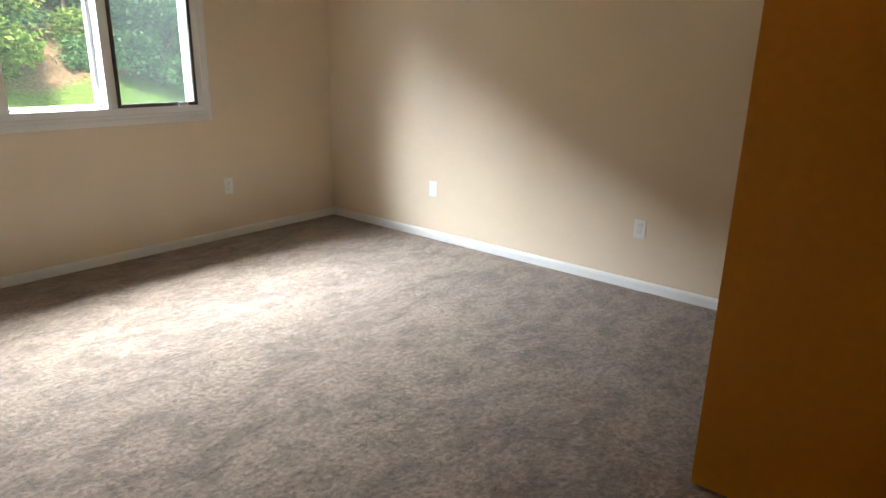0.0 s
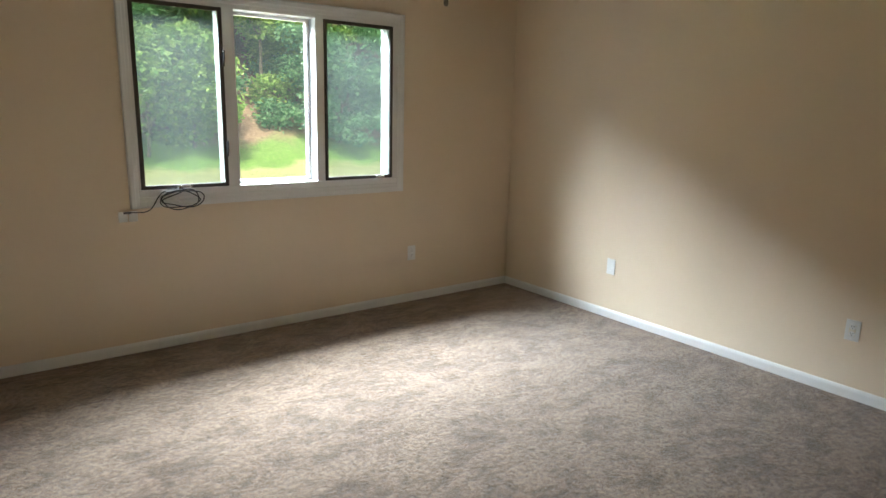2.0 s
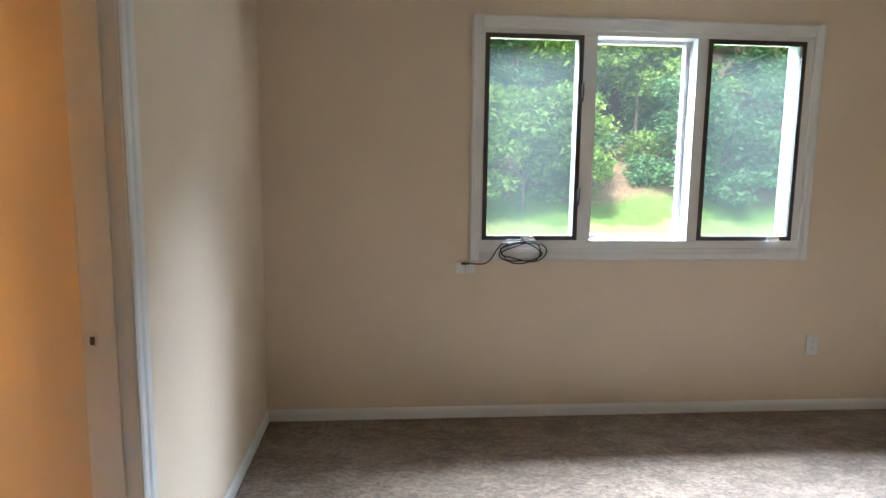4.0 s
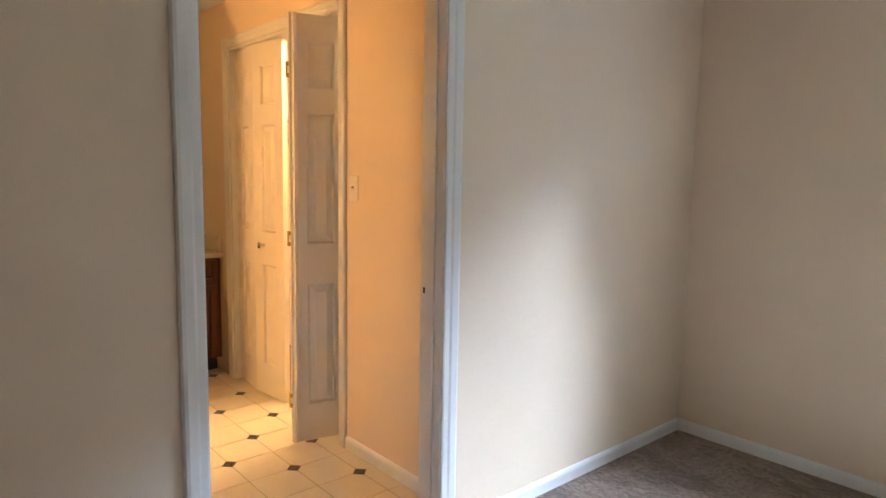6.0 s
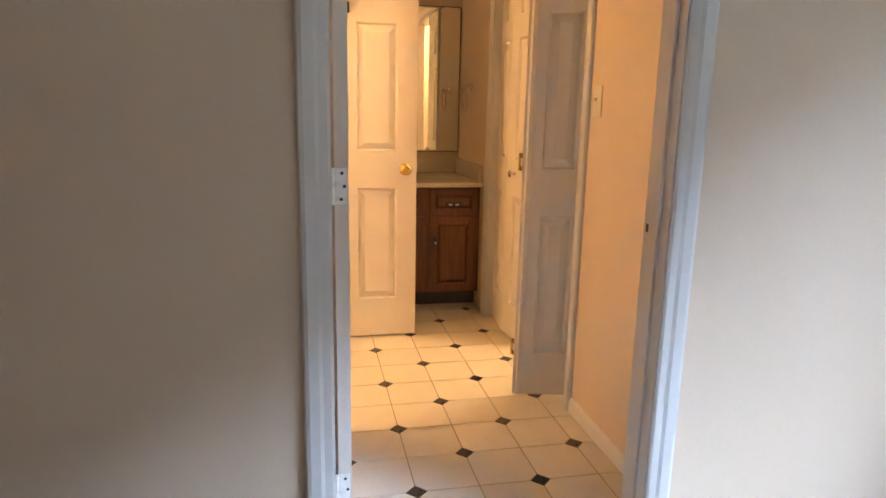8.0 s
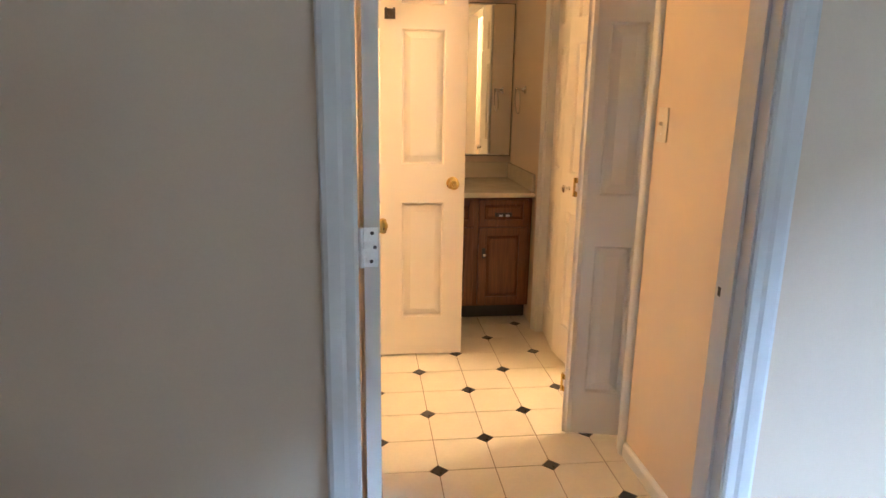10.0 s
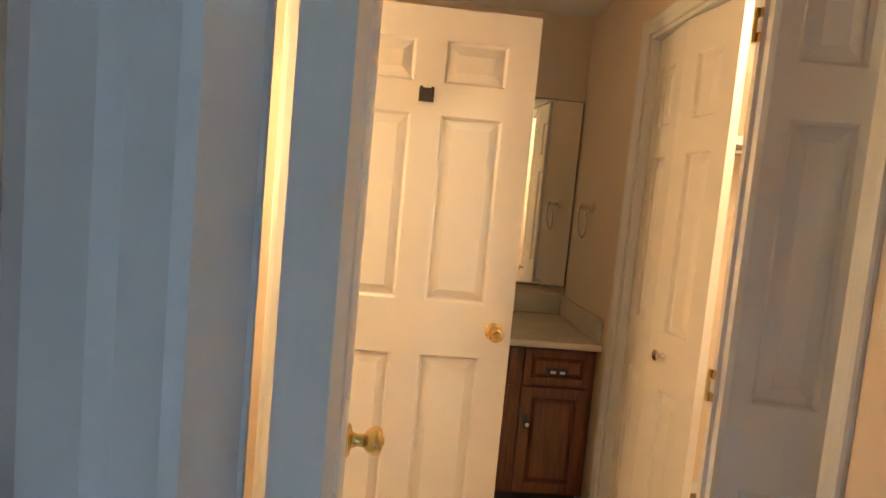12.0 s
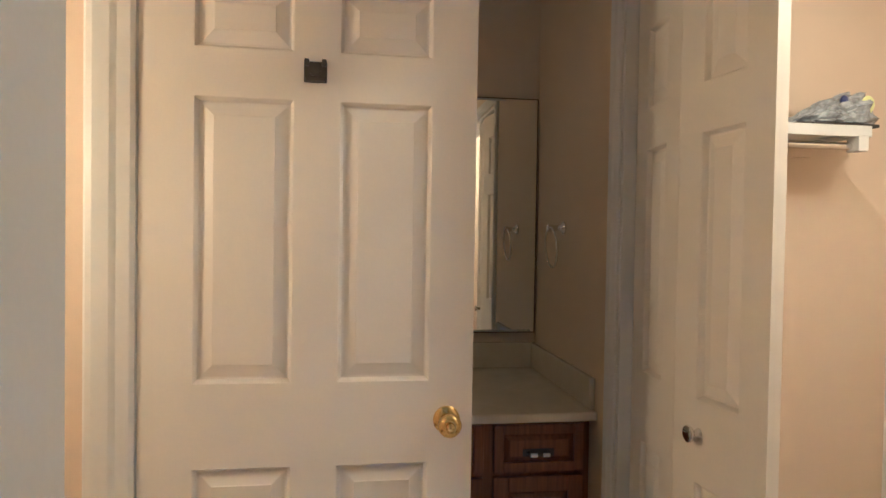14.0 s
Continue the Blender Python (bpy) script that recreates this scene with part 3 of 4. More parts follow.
def casing_y(name, plane, out, x0, x1, top, label, legs=(True, True)):
    t = thing(name, label, "door casing", kind="structure")
    e = 0.006
    for use, x, s in ((legs[0], x0 - e, -1), (legs[1], x1 + e, 1)):
        if use:
            bm = bmesh.new()
            moulding(bm, (x, plane, 0), (x, plane, top + e + 0.062), (0, out, 0), (s, 0, 0), CASING)
            part("leg", bm, TRIM, t)
    bm = bmesh.new()
    moulding(bm, (x0 - e, plane, top + e), (x1 + e, plane, top + e), (0, out, 0), (0, 0, 1), CASING)
    part("head", bm, TRIM, t)
    for a, b in (((x0 - 0.004, plane - out * 0.117, 0), (x0 + 0.010, plane + out * 0.001, top)), ((x1 - 0.010, plane - out * 0.117, 0), (x1 + 0.004, plane + out * 0.001, top)), ((x0 + 0.010, plane - out * 0.117, top - 0.012), (x1 - 0.010, plane + out * 0.001, top + 0.004))):
        bm = bmesh.new()
        box(bm, a, b, 0.0015)
        part("jamb", bm, TRIM, t)
    return t


casing_y("trim_closet", BN, -1, CL_W, CL_E, CL_T, "white moulded casing round the closet opening")


def partition_casing():
    t = thing("trim_partition", "white moulded casing beside the open door", "door casing", kind="structure")
    bm = bmesh.new()
    moulding(bm, (-5.765, -2.800, 0), (-5.765, -2.800, 2.13), (1, 0, 0), (0, -1, 0), [(s * 1.72, o) for s, o in CASING])
    part("leg", bm, TRIM, t)
    bm = bmesh.new()
    box(bm, (-5.882, -2.817, 0), (-5.767, -2.7985, 2.07), 0.0015)
    part("jamb", bm, TRIM, t)


partition_casing()


# ---------- bifold closet doors ----------
LEAF_W = 0.294
BF_COLS = [(0.080, 0.218)]


def bifold_leaf(parent, a, b, name):
    """One leaf of a bifold from a to b in plan, its face towards the passage."""
    m = Matrix.Translation((a[0], a[1], 0.010)) @ Matrix.Rotation(math.atan2(b[1] - a[1], b[0] - a[0]), 4, "Z")
    leaf = door_leaf(parent, 0.312, 2.078, 0.030, [(0.086, 0.228)], BF_ROWS, name)
    leaf.matrix_basis = m
    return leaf


def bifold(name, pivot, joint, end, label, knob_on):
    d = thing(name, label, "closet door", kind="structure", group="bifold closet doors")
    first = bifold_leaf(d, pivot, joint, "leaf")
    second = bifold_leaf(d, joint, end, "leaf")
    if knob_on:
        bm = bmesh.new()
        lathe(bm, [(0.012, 0), (0.009, 0.006), (0.008, 0.015), (0.016, 0.021), (0.0195, 0.026), (0.019, 0.031), (0.014, 0.034)], Matrix.Translation((0.098, 0, 0.914)) @ Matrix.Rotation(radians(90), 4, "X"), 20)
        part("pull_knob", bm, CHROME, second, "small round chrome pull knob", True)
    return d


TRACK = BN + 0.038
bifold("door_3", (CL_W + 0.014, TRACK), (CL_W + 0.326, TRACK - 0.034), (CL_W + 0.638, TRACK), "white panelled bifold closet door nearly closed", True)


def folded_bifold():
    """The other pair, folded out into the passage."""
    d = thing("door_4", "white panelled bifold closet door folded open into the passage", "closet door", kind="structure", group="bifold closet doors")
    pivot, joint, end = (-4.800, -1.458), (-4.868, -1.742), (-4.966, -1.460)
    near = door_leaf(d, LEAF_W, 2.068, 0.030, BF_COLS, BF_ROWS)
    near.matrix_basis = Matrix.Translation((*joint, 0.022)) @ Matrix.Rotation(math.atan2(pivot[1] - joint[1], pivot[0] - joint[0]), 4, "Z")
    far = door_leaf(d, LEAF_W, 2.068, 0.030, BF_COLS, BF_ROWS)
    far.matrix_basis = Matrix.Translation((end[0] - 0.012, end[1], 0.022)) @ Matrix.Rotation(math.atan2(joint[1] - end[1], joint[0] - end[0]), 4, "Z")
    for z in (0.24, 1.042, 1.83):
        bm = bmesh.new()
        for s in (-1, 1):
            box(bm, (joint[0] - 0.024, joint[1] - 0.007, z + s * 0.026 - 0.010), (joint[0] + 0.004, joint[1] - 0.001, z + s * 0.026 + 0.010), 0.001)
        rod(bm, (joint[0] - 0.009, joint[1] - 0.010, z - 0.036), (joint[0] - 0.009, joint[1] - 0.010, z + 0.036), 0.005, n=10)
        part("hinge", bm, BRASS, d, "small brass bifold hinge", True)


folded_bifold()

# ---------- vanity ----------
VX = -6.272          # front of the vanity's frame
VS = -2.80           # its far end


def cabinet_front(parent, name, y0, y1, z0, z1, label):
    """A drawer front or door with a raised wooden panel, on the vanity's face."""
    t, bm = 0.018, bmesh.new()
    box(bm, (VX, y0, z0), (VX + 0.003, y1, z1), 0.001)
    f = 0.032 if z1 - z0 < 0.2 else 0.05
    box(bm, (VX + 0.003, y0, z0), (VX + t, y0 + f, z1), 0.003)
    box(bm, (VX + 0.003, y1 - f, z0), (VX + t, y1, z1), 0.003)
    box(bm, (VX + 0.003, y0 + f, z0), (VX + t, y1 - f, z0 + f), 0.003)
    box(bm, (VX + 0.003, y0 + f, z1 - f), (VX + t, y1 - f, z1), 0.003)
    front = part(name, bm, WOOD, parent, label)
    bm = bmesh.new()
    a, b, c, d = y0 + f + 0.004, y1 - f - 0.004, z0 + f + 0.004, z1 - f - 0.004
    loops = []
    for inset, dx in ((0, 0.0035), (0.016, 0.015), (0.018, 0.015)):
        loops.append([bm.verts.new(p) for p in ((VX + dx, a + inset, c + inset), (VX + dx, b - inset, c + inset), (VX + dx, b - inset, d - inset), (VX + dx, a + inset, d - inset))])
    for p, q in zip(loops, loops[1:]):
        for k in range(4):
            bm.faces.new((p[k], p[(k + 1) % 4], q[(k + 1) % 4], q[k]))
    bm.faces.new(loops[-1])
    part("raised_panel", bm, WOOD, front)
    return front


def pull(parent, p, vertical):
    """A dark pull with a pale porcelain middle, on two posts."""
    y, z = p
    bm = bmesh.new()
    x = VX + 0.018
    if vertical:
        box(bm, (x, y - 0.011, z - 0.032), (x + 0.004, y + 0.011, z + 0.032), 0.003)
        rod(bm, (x + 0.004, y, z - 0.006), (x + 0.024, y, z - 0.006), 0.007)
    else:
        box(bm, (x, y - 0.052, z - 0.012), (x + 0.004, y + 0.052, z + 0.012), 0.003)
        for s in (-0.034, 0.034):
            rod(bm, (x + 0.004, y + s, z), (x + 0.022, y + s, z), 0.005)
        rod(bm, (x + 0.021, y - 0.036, z - 0.002), (x + 0.021, y + 0.036, z - 0.002), 0.005)
    h = part("pull", bm, BRONZE, parent, "dark bronze pull", True)
    bm = bmesh.new()
    if vertical:
        lathe(bm, [(0.006, 0), (0.010, 0.004), (0.010, 0.010), (0.005, 0.013)], Matrix.Translation((x + 0.022, y, z - 0.006)) @ Matrix.Rotation(radians(90), 4, "Y"), 16)
        part("insert", bm, CHROME, h, "bright metal tip", True)
    else:
        for s in (-0.021, 0.021):
            box(bm, (x + 0.020, y + s - 0.012, z - 0.008), (x + 0.0275, y + s + 0.012, z + 0.004), 0.002)
        part("insert", bm, PLASTIC, h, "pale porcelain inserts", True)


def vanity():
    v = thing("vanity_cabinet", "dark-stained wooden vanity with panelled drawers and doors", "vanity")
    bm = bmesh.new()
    box(bm, (BW + 0.012, VS, 0.10), (VX - 0.020, BN - 0.004, 0.784))
    part("body", bm, WOOD, v)
    bm = bmesh.new()
    box(bm, (BW + 0.012, VS + 0.01, 0.0), (VX - 0.075, BN - 0.008, 0.098))
    part("toe_kick", bm, SLOT, v, "dark recessed toe kick")
    cols = ((-1.864, -1.563), (-2.199, -1.898), (-2.534, -2.233))
    ys = (BN - 0.004, -1.571, -1.856, -1.906, -2.191, -2.241, -2.526, VS)
    for k in range(0, 8, 2):
        bm = bmesh.new()
        box(bm, (VX - 0.020, ys[k + 1], 0.10), (VX, ys[k], 0.784), 0.0015)
        part("stile", bm, WOOD, v)
    for k in range(1, 7, 2):
        for z0, z1 in ((0.10, 0.125), (0.590, 0.622), (0.750, 0.784)):
            bm = bmesh.new()
            box(bm, (VX - 0.019, ys[k + 1], z0), (VX - 0.001, ys[k], z1))
            part("rail", bm, WOOD, v)
    for y0, y1 in cols:
        d = cabinet_front(v, "drawer", y0, y1, 0.613, 0.768, "panelled wooden drawer front")
        pull(d, ((y0 + y1) / 2 - 0.004, 0.678), False)
        c = cabinet_front(v, "cabinet_door", y0, y1, 0.112, 0.598, "panelled wooden cabinet door")
        pull(c, (y0 + 0.032, 0.440), True)


vanity()


def vanity_top():
    t = thing("countertop", "cream cultured marble vanity top with splashbacks", "countertop")
    bm = bmesh.new()
    box(bm, (BW + 0.002, VS - 0.01, 0.786), (-6.210, BN - 0.002, 0.816), 0.006)
    part("slab", bm, COUNTER, t)
    bm = bmesh.new()
    box(bm, (BW + 0.002, VS - 0.01, 0.817), (BW + 0.021, BN - 0.022, 0.924), 0.004)
    part("backsplash", bm, COUNTER, t)
    bm = bmesh.new()
    box(bm, (BW + 0.002, BN - 0.021, 0.817), (-6.235, BN - 0.002, 0.921), 0.005)
    part("side_splash", bm, COUNTER, t)


vanity_top()


def wall_mirror():
    t = thing("wall_mirror", "frameless wall mirror with thin dark edge above the vanity", "mirror")
    y0, y1, z0, z1, x = -2.30, BN - 0.008, 0.966, 1.960, BW + 0.003
    bm = bmesh.new()
    box(bm, (x, y0, z0), (x + 0.014, y1, z1), 0.001)
    part("backing", bm, BRONZE, t, "dark mirror edge")
    bm = bmesh.new()
    q = 0.004
    loops = [[bm.verts.new((x + dx, y0 + i, z0 + i)), bm.verts.new((x + dx, y1 - i, z0 + i)), bm.verts.new((x + dx, y1 - i, z1 - i)), bm.verts.new((x + dx, y0 + i, z1 - i))] for dx, i in ((0.0145, q), (0.0175, q + 0.010))]
    for k in range(4):
        bm.faces.new((loops[0][k], loops[0][(k + 1) % 4], loops[1][(k + 1) % 4], loops[1][k]))
    bm.faces.new(loops[1])
    part("mirror_glass", bm, MIRROR, t, "clear mirror glass")


wall_mirror()


def towel_ring():
    t = thing("towel_ring", "chrome towel ring hanging from a wall post", "towel ring")
    x, z, y = -6.570, 1.410, BN
    bm = bmesh.new()
    lathe(bm, [(0.024, 0), (0.024, 0.006), (0.016, 0.012), (0.010, 0.022), (0.010, 0.045), (0.014, 0.052), (0.014, 0.064), (0.008, 0.068)], Matrix.Translation((x, y, z)) @ Matrix.Rotation(radians(90), 4, "X"), 20)
    part("post", bm, CHROME, t, "", True)
    cu = bpy.data.curves.new("ring", "CURVE")
    cu.dimensions, cu.bevel_depth, cu.bevel_resolution = "3D", 0.0042, 3
    sp = cu.splines.new("POLY")
    n = 40
    sp.points.add(n - 1)
    for k in range(n):
        a = k * math.tau / n
        sp.points[k].co = (x + 0.068 * math.sin(a), y - 0.056 + 0.012 * (1 - math.cos(a)) * 0.5, z - 0.072 + 0.075 * math.cos(a), 1)
    sp.use_cyclic_u = True
    cu.materials.append(CHROME)
    ring = new("ring", cu)
    ring.parent = t
    ring["label"] = "thin chrome ring"


towel_ring()


# ---------- closet shelf, rod and bag ----------
def closet_shelf():
    s = thing("closet_shelf", "white painted closet shelf with hanging rod", "shelf")
    y0, y1, x = BN + 0.118, -0.515, -6.30
    bm = bmesh.new()
    box(bm, (CL_SIDE + 0.002, y0, 1.765), (x, y1, 1.784), 0.002)
    part("board", bm, TRIM, s)
    bm = bmesh.new()
    box(bm, (x + 0.0005, y0, 1.745), (x + 0.0185, y1, 1.7845), 0.002)
    part("edge_strip", bm, TRIM, s)
    bm = bmesh.new()
    box(bm, (CL_SIDE + 0.001, y0, 1.708), (CL_SIDE + 0.014, y1, 1.764), 0.002)
    part("cleat", bm, WALL, s, "cleat painted like the wall")
    bm = bmesh.new()
    rod(bm, (x - 0.02, y0, 1.715), (x - 0.02, y1, 1.715), 0.014, n=20)
    part("hanging_rod", bm, CHROME, s, "metal hanging rod", True)
    bm = bmesh.new()
    box(bm, (CL_SIDE + 0.015, -0.56, 1.745), (x, -0.54, 1.764), 0.002)
    box(bm, (x - 0.035, -0.57, 1.695), (x + 0.022, -0.53, 1.750), 0.003)
    part("bracket", bm, TRIM, s, "white shelf bracket")


closet_shelf()


def plastic_bag():
    """A slumped, crinkled bag on the shelf."""
    t = thing("plastic_bag", "crumpled clear plastic bag with blue and yellow print on shelf", "bag", Matrix.Translation((-6.42, -0.60, 1.7855)) @ Matrix.Rotation(radians(90), 4, "Z") @ Matrix.Scale(1.25, 4))
    bm = bmesh.new()
    bmesh.ops.create_icosphere(bm, subdivisions=4, radius=1)
    for v in bm.verts:
        p = v.co.copy()
        k = 1 + 0.16 * noise.noise(p * 2.3) + 0.16 * noise.noise(p * 5.5) + 0.07 * noise.noise(p * 13)
        h = max(0.0, p.z + 0.35) / 1.35
        slope = min(1.0, max(0.08, 0.55 + 0.55 * p.x))
        v.co = Vector((p.x * 0.15 * k, p.y * 0.09 * k, 0.012 + h * 0.135 * k * slope))
    part("bag_body", bm, BAG, t)
    for mat, c, r, name in ((NAVY, (0.015, -0.066, 0.078), 0.013, "blue_print"), (YELLOW, (0.095, -0.062, 0.07), 0.022, "yellow_print")):
        bm = bmesh.new()
        bmesh.ops.create_icosphere(bm, subdivisions=2, radius=1)
        for v in bm.verts:
            v.co = Vector((c[0] + v.co.x * r, c[1] + v.co.y * 0.008, c[2] + v.co.z * r * 1.2))
        part(name, bm, mat, t, "", True)


plastic_bag()


def flat_case(x0, x1, y0, y1, h, label):
    bm = bmesh.new()
    box(bm, (x0, y0, 1.7848), (x1, y1, 1.7848 + h), 0.003)
    tagged(part("flat_case", bm, SLOT, None), label, "case")


flat_case(-6.50, -6.31, -0.72, -0.46, 0.012, "thin dark flat case lying under the plastic bag")
flat_case(-6.37, -6.31, -0.79, -0.725, 0.010, "small dark flat item on the closet shelf")


# ---------- switches, outlets, cable ----------
def plate(name, at, label, category, mat, kind):
    """A wall plate in the local xz plane, facing local -y. kind: duplex, blank, toggle or jack."""
    t = thing(name, label, category, at)
    bm = bmesh.new()
    box(bm, (-0.036, -0.006, -0.058), (0.036, -0.0005, 0.058), 0.003)
    cover = part("cover_plate", bm, mat, t)
    if kind in ("duplex", "jack"):
        if kind == "jack":
            bm = bmesh.new()
            box(bm, (-0.0165, -0.0085, -0.0335), (0.0165, -0.005, 0.0335), 0.002)
            part("insert", bm, IVORY, cover, "ivory rectangular insert")
        for z in (-0.020, 0.020):
            bm = bmesh.new()
            lathe(bm, [(0.0165, 0.005), (0.0165, 0.0085), (0.015, 0.009)], Matrix.Translation((0, 0, z)) @ Matrix.Rotation(radians(90), 4, "X"), 24)
            r = part("receptacle", bm, mat, cover, "", True)
            bm = bmesh.new()
            for x in (-0.006, 0.006):
                box(bm, (x - 0.0013, -0.0095, z + 0.001), (x + 0.0013, -0.0088, z + 0.009))
            rod(bm, (0, -0.0088, z - 0.007), (0, -0.0095, z - 0.007), 0.0025, n=10)
            part("slots", bm, SLOT, r)
    if kind == "toggle":
        bm = bmesh.new()
        box(bm, (-0.006, -0.0075, -0.012), (0.006, -0.006, 0.012), 0.0005)
        box(bm, (-0.004, -0.019, -0.001), (0.004, -0.006, 0.010), 0.002)
        part("toggle", bm, mat, cover)
    for z in {"duplex": (0.0,), "jack": (-0.047, 0.047)}.get(kind, (-0.03, 0.03)):
        bm = bmesh.new()
        rod(bm, (0, -0.006, z), (0, -0.0072, z), 0.003, n=10)
        part("screw", bm, STEEL, cover)
    return t


def face(x, y, z, turn):
    return Matrix.Translation((x, y, z)) @ Matrix.Rotation(radians(turn), 4, "Z")


plate("electrical_outlet", face(-0.729, 0, 0.389, 0), "white duplex outlet low on the window wall", "outlet", PLASTIC, "duplex")
plate("blank_plate", face(EAST, -1.138, 0.388, -90), "white blank wall plate low on the wall", "wall plate", PLASTIC, "blank")
plate("electrical_outlet", face(EAST, -2.762, 0.380, -90), "white outlet low on the plain wall", "outlet", PLASTIC, "jack")
plate("light_switch", face(-4.636, BN, 1.288, 0), "ivory toggle light switch beside the closet", "switch", IVORY, "toggle")


def junction(x):
    t = thing("cable_box", "small white surface cable box under the window", "cable box", Matrix.Translation((x, 0, 0.838)), group="cable boxes under the window")
    bm = bmesh.new()
    box(bm, (-0.024, -0.016, -0.030), (0.024, -0.0005, 0.030), 0.004)
    part("cover", bm, PLASTIC, t)
    bm = bmesh.new()
    rod(bm, (0, -0.016, 0.018), (0, -0.018, 0.018), 0.004, n=10)
    part("screw", bm, STEEL, t)


junction(-2.757)
junction(-2.703)


def coiled_cable():
    cu = bpy.data.curves.new("coiled_cable", "CURVE")
    cu.dimensions, cu.bevel_depth, cu.bevel_resolution = "3D", 0.0034, 3
    sp = cu.splines.new("NURBS")
    pts = [(-2.755, -0.020, 0.822), (-2.72, -0.024, 0.824), (-2.665, -0.028, 0.815), (-2.63, -0.030, 0.84), (-2.605, -0.032, 0.90), (-2.57, -0.036, 0.935)]
    for k in range(30):
        a = 2.2 - k * math.tau / 10
        drift = k / 30
        pts.append((-2.505 + 0.02 * drift + (0.105 - 0.015 * math.sin(k)) * math.cos(a), -0.036 - 0.010 * math.sin(a * 0.5), 0.880 + 0.012 * math.sin(k * 1.7) + (0.052 - 0.008 * math.cos(k * 0.7)) * math.sin(a)))
    pts += [(-2.44, -0.04, 0.93), (-2.50, -0.045, 0.945), (-2.56, -0.040, 0.94)]
    sp.points.add(len(pts) - 1)
    for q, p in zip(sp.points, pts):
        q.co = (-2.704 + (p[0] + 2.722) * 1.18, p[1], 0.838 + (p[2] - 0.80) * 1.1, 1)
    sp.use_endpoint_u, sp.order_u = True, 4
    cu.materials.append(BLACK)
    ob = new("coiled_cable", cu)
    tagged(ob, "black coaxial cable coiled and hung on the window sill", "cable")
    bm = bmesh.new()
    rod(bm, (-2.755, -0.020, 0.862), (-2.715, -0.021, 0.863), 0.0065, n=12)
    part("connector", bm, BLACK, ob)


coiled_cable()


def pull_chain():
    t = thing("pull_chain", "thin pull chain with dark wooden fob hanging from the ceiling", "pull chain")
    x, y = -1.765, -1.755
    bm = bmesh.new()
    lathe(bm, [(0.004, 0.0), (0.009, 0.004), (0.011, 0.014), (0.010, 0.030), (0.006, 0.040), (0.003, 0.044)], Matrix.Translation((x, y, 1.920)), 16)
    part("fob", bm, BARK, t, "small dark wooden fob", True)
    bm = bmesh.new()
    rod(bm, (x, y, 1.962), (x, y, CEIL_Z - 0.01), 0.0012, n=6)
    part("chain", bm, BRONZE, t)
    bm = bmesh.new()
    lathe(bm, [(0.02, 0.0), (0.03, 0.008), (0.03, 0.012)], Matrix.Translation((x, y, CEIL_Z - 0.012)), 16)
    part("ceiling_hook", bm, TRIM, t)


pull_chain()


# ---------- outdoors ----------
def height(x, y):
    rise = max(0.0, y - 13.5)
    h = -0.35 + 0.55 * rise - 0.35 * min(rise, 1.2) + 0.02 * min(rise, 8) ** 1.5
    if y > 45:
        h = height(x, 45) + 0.05 * (y - 45)
    return h + (0.30 * noise.noise(Vector((x * 0.35, y * 0.35, 0))) * min(1, rise / 2)) + 0.02 * noise.noise(Vector((x, y, 3)))


def ground():
    bm = bmesh.new()
    xs = [-400, -150, -60, -30, -15] + [k * 0.6 for k in range(-15, 34)] + [25, 30, 45, 80, 200, 400]
    ys = [-400, -100, -30, -8, 0.3, 3, 6, 8, 9] + [9.5 + 0.5 * k for k in range(44)] + [32, 35, 38, 45, 60, 100, 200, 400]
    grid = [[bm.verts.new((x, y, height(x, y) if y > 0.2 else -0.35)) for x in xs] for y in ys]
    for a, b in zip(grid, grid[1:]):
        for k in range(len(xs) - 1):
            bm.faces.new((a[k], a[k + 1], b[k + 1], b[k]))
    ob = part("ground", bm, GROUND, None, "", True)
    tagged(ob, "mown lawn rising to a wooded bank with leaf litter", "ground", "", "structure")


ground()


def leaves(centres, count, size, seed):
    """Many small folded leaves in uneven clumps. centres: (x, y, z, rx, rz)."""
    rng = np.random.default_rng(seed)
    verts, faces = [], []
    weights = np.array([c[3] * c[4] for c in centres])
    weights = weights / weights.sum()
    for c, share in zip(centres, weights):
        n = int(count * share)
        twigs = rng.normal(size=(max(3, n // 22), 3))
        twigs /= np.linalg.norm(twigs, axis=1)[:, None]
        twigs *= rng.uniform(0.35, 1.0, size=(len(twigs), 1)) ** 0.5
        for _ in range(n):
            tw = twigs[rng.integers(len(twigs))]
            p = np.array(c[:3]) + tw * (c[3], c[3], c[4]) + rng.normal(scale=0.13, size=3) * (1.3, 1.3, 0.6)
            s = size * rng.uniform(0.6, 1.25)
            d = rng.normal(size=3)
            d[2] = d[2] * 0.5 - 0.25
            d /= np.linalg.norm(d)
            u = np.cross(d, (rng.normal() * 0.5, rng.normal() * 0.5, 1.0))
            u /= np.linalg.norm(u) + 1e-6
            k = len(verts)
            nrm = np.cross(u, d)
            verts += [p, p + d * s * 0.5 + u * s * 0.30 + nrm * s * 0.08, p + d * s, p + d * s * 0.5 - u * s * 0.30 + nrm * s * 0.08]
            faces += [(k, k + 1, k + 2), (k, k + 2, k + 3)]
    return verts, faces


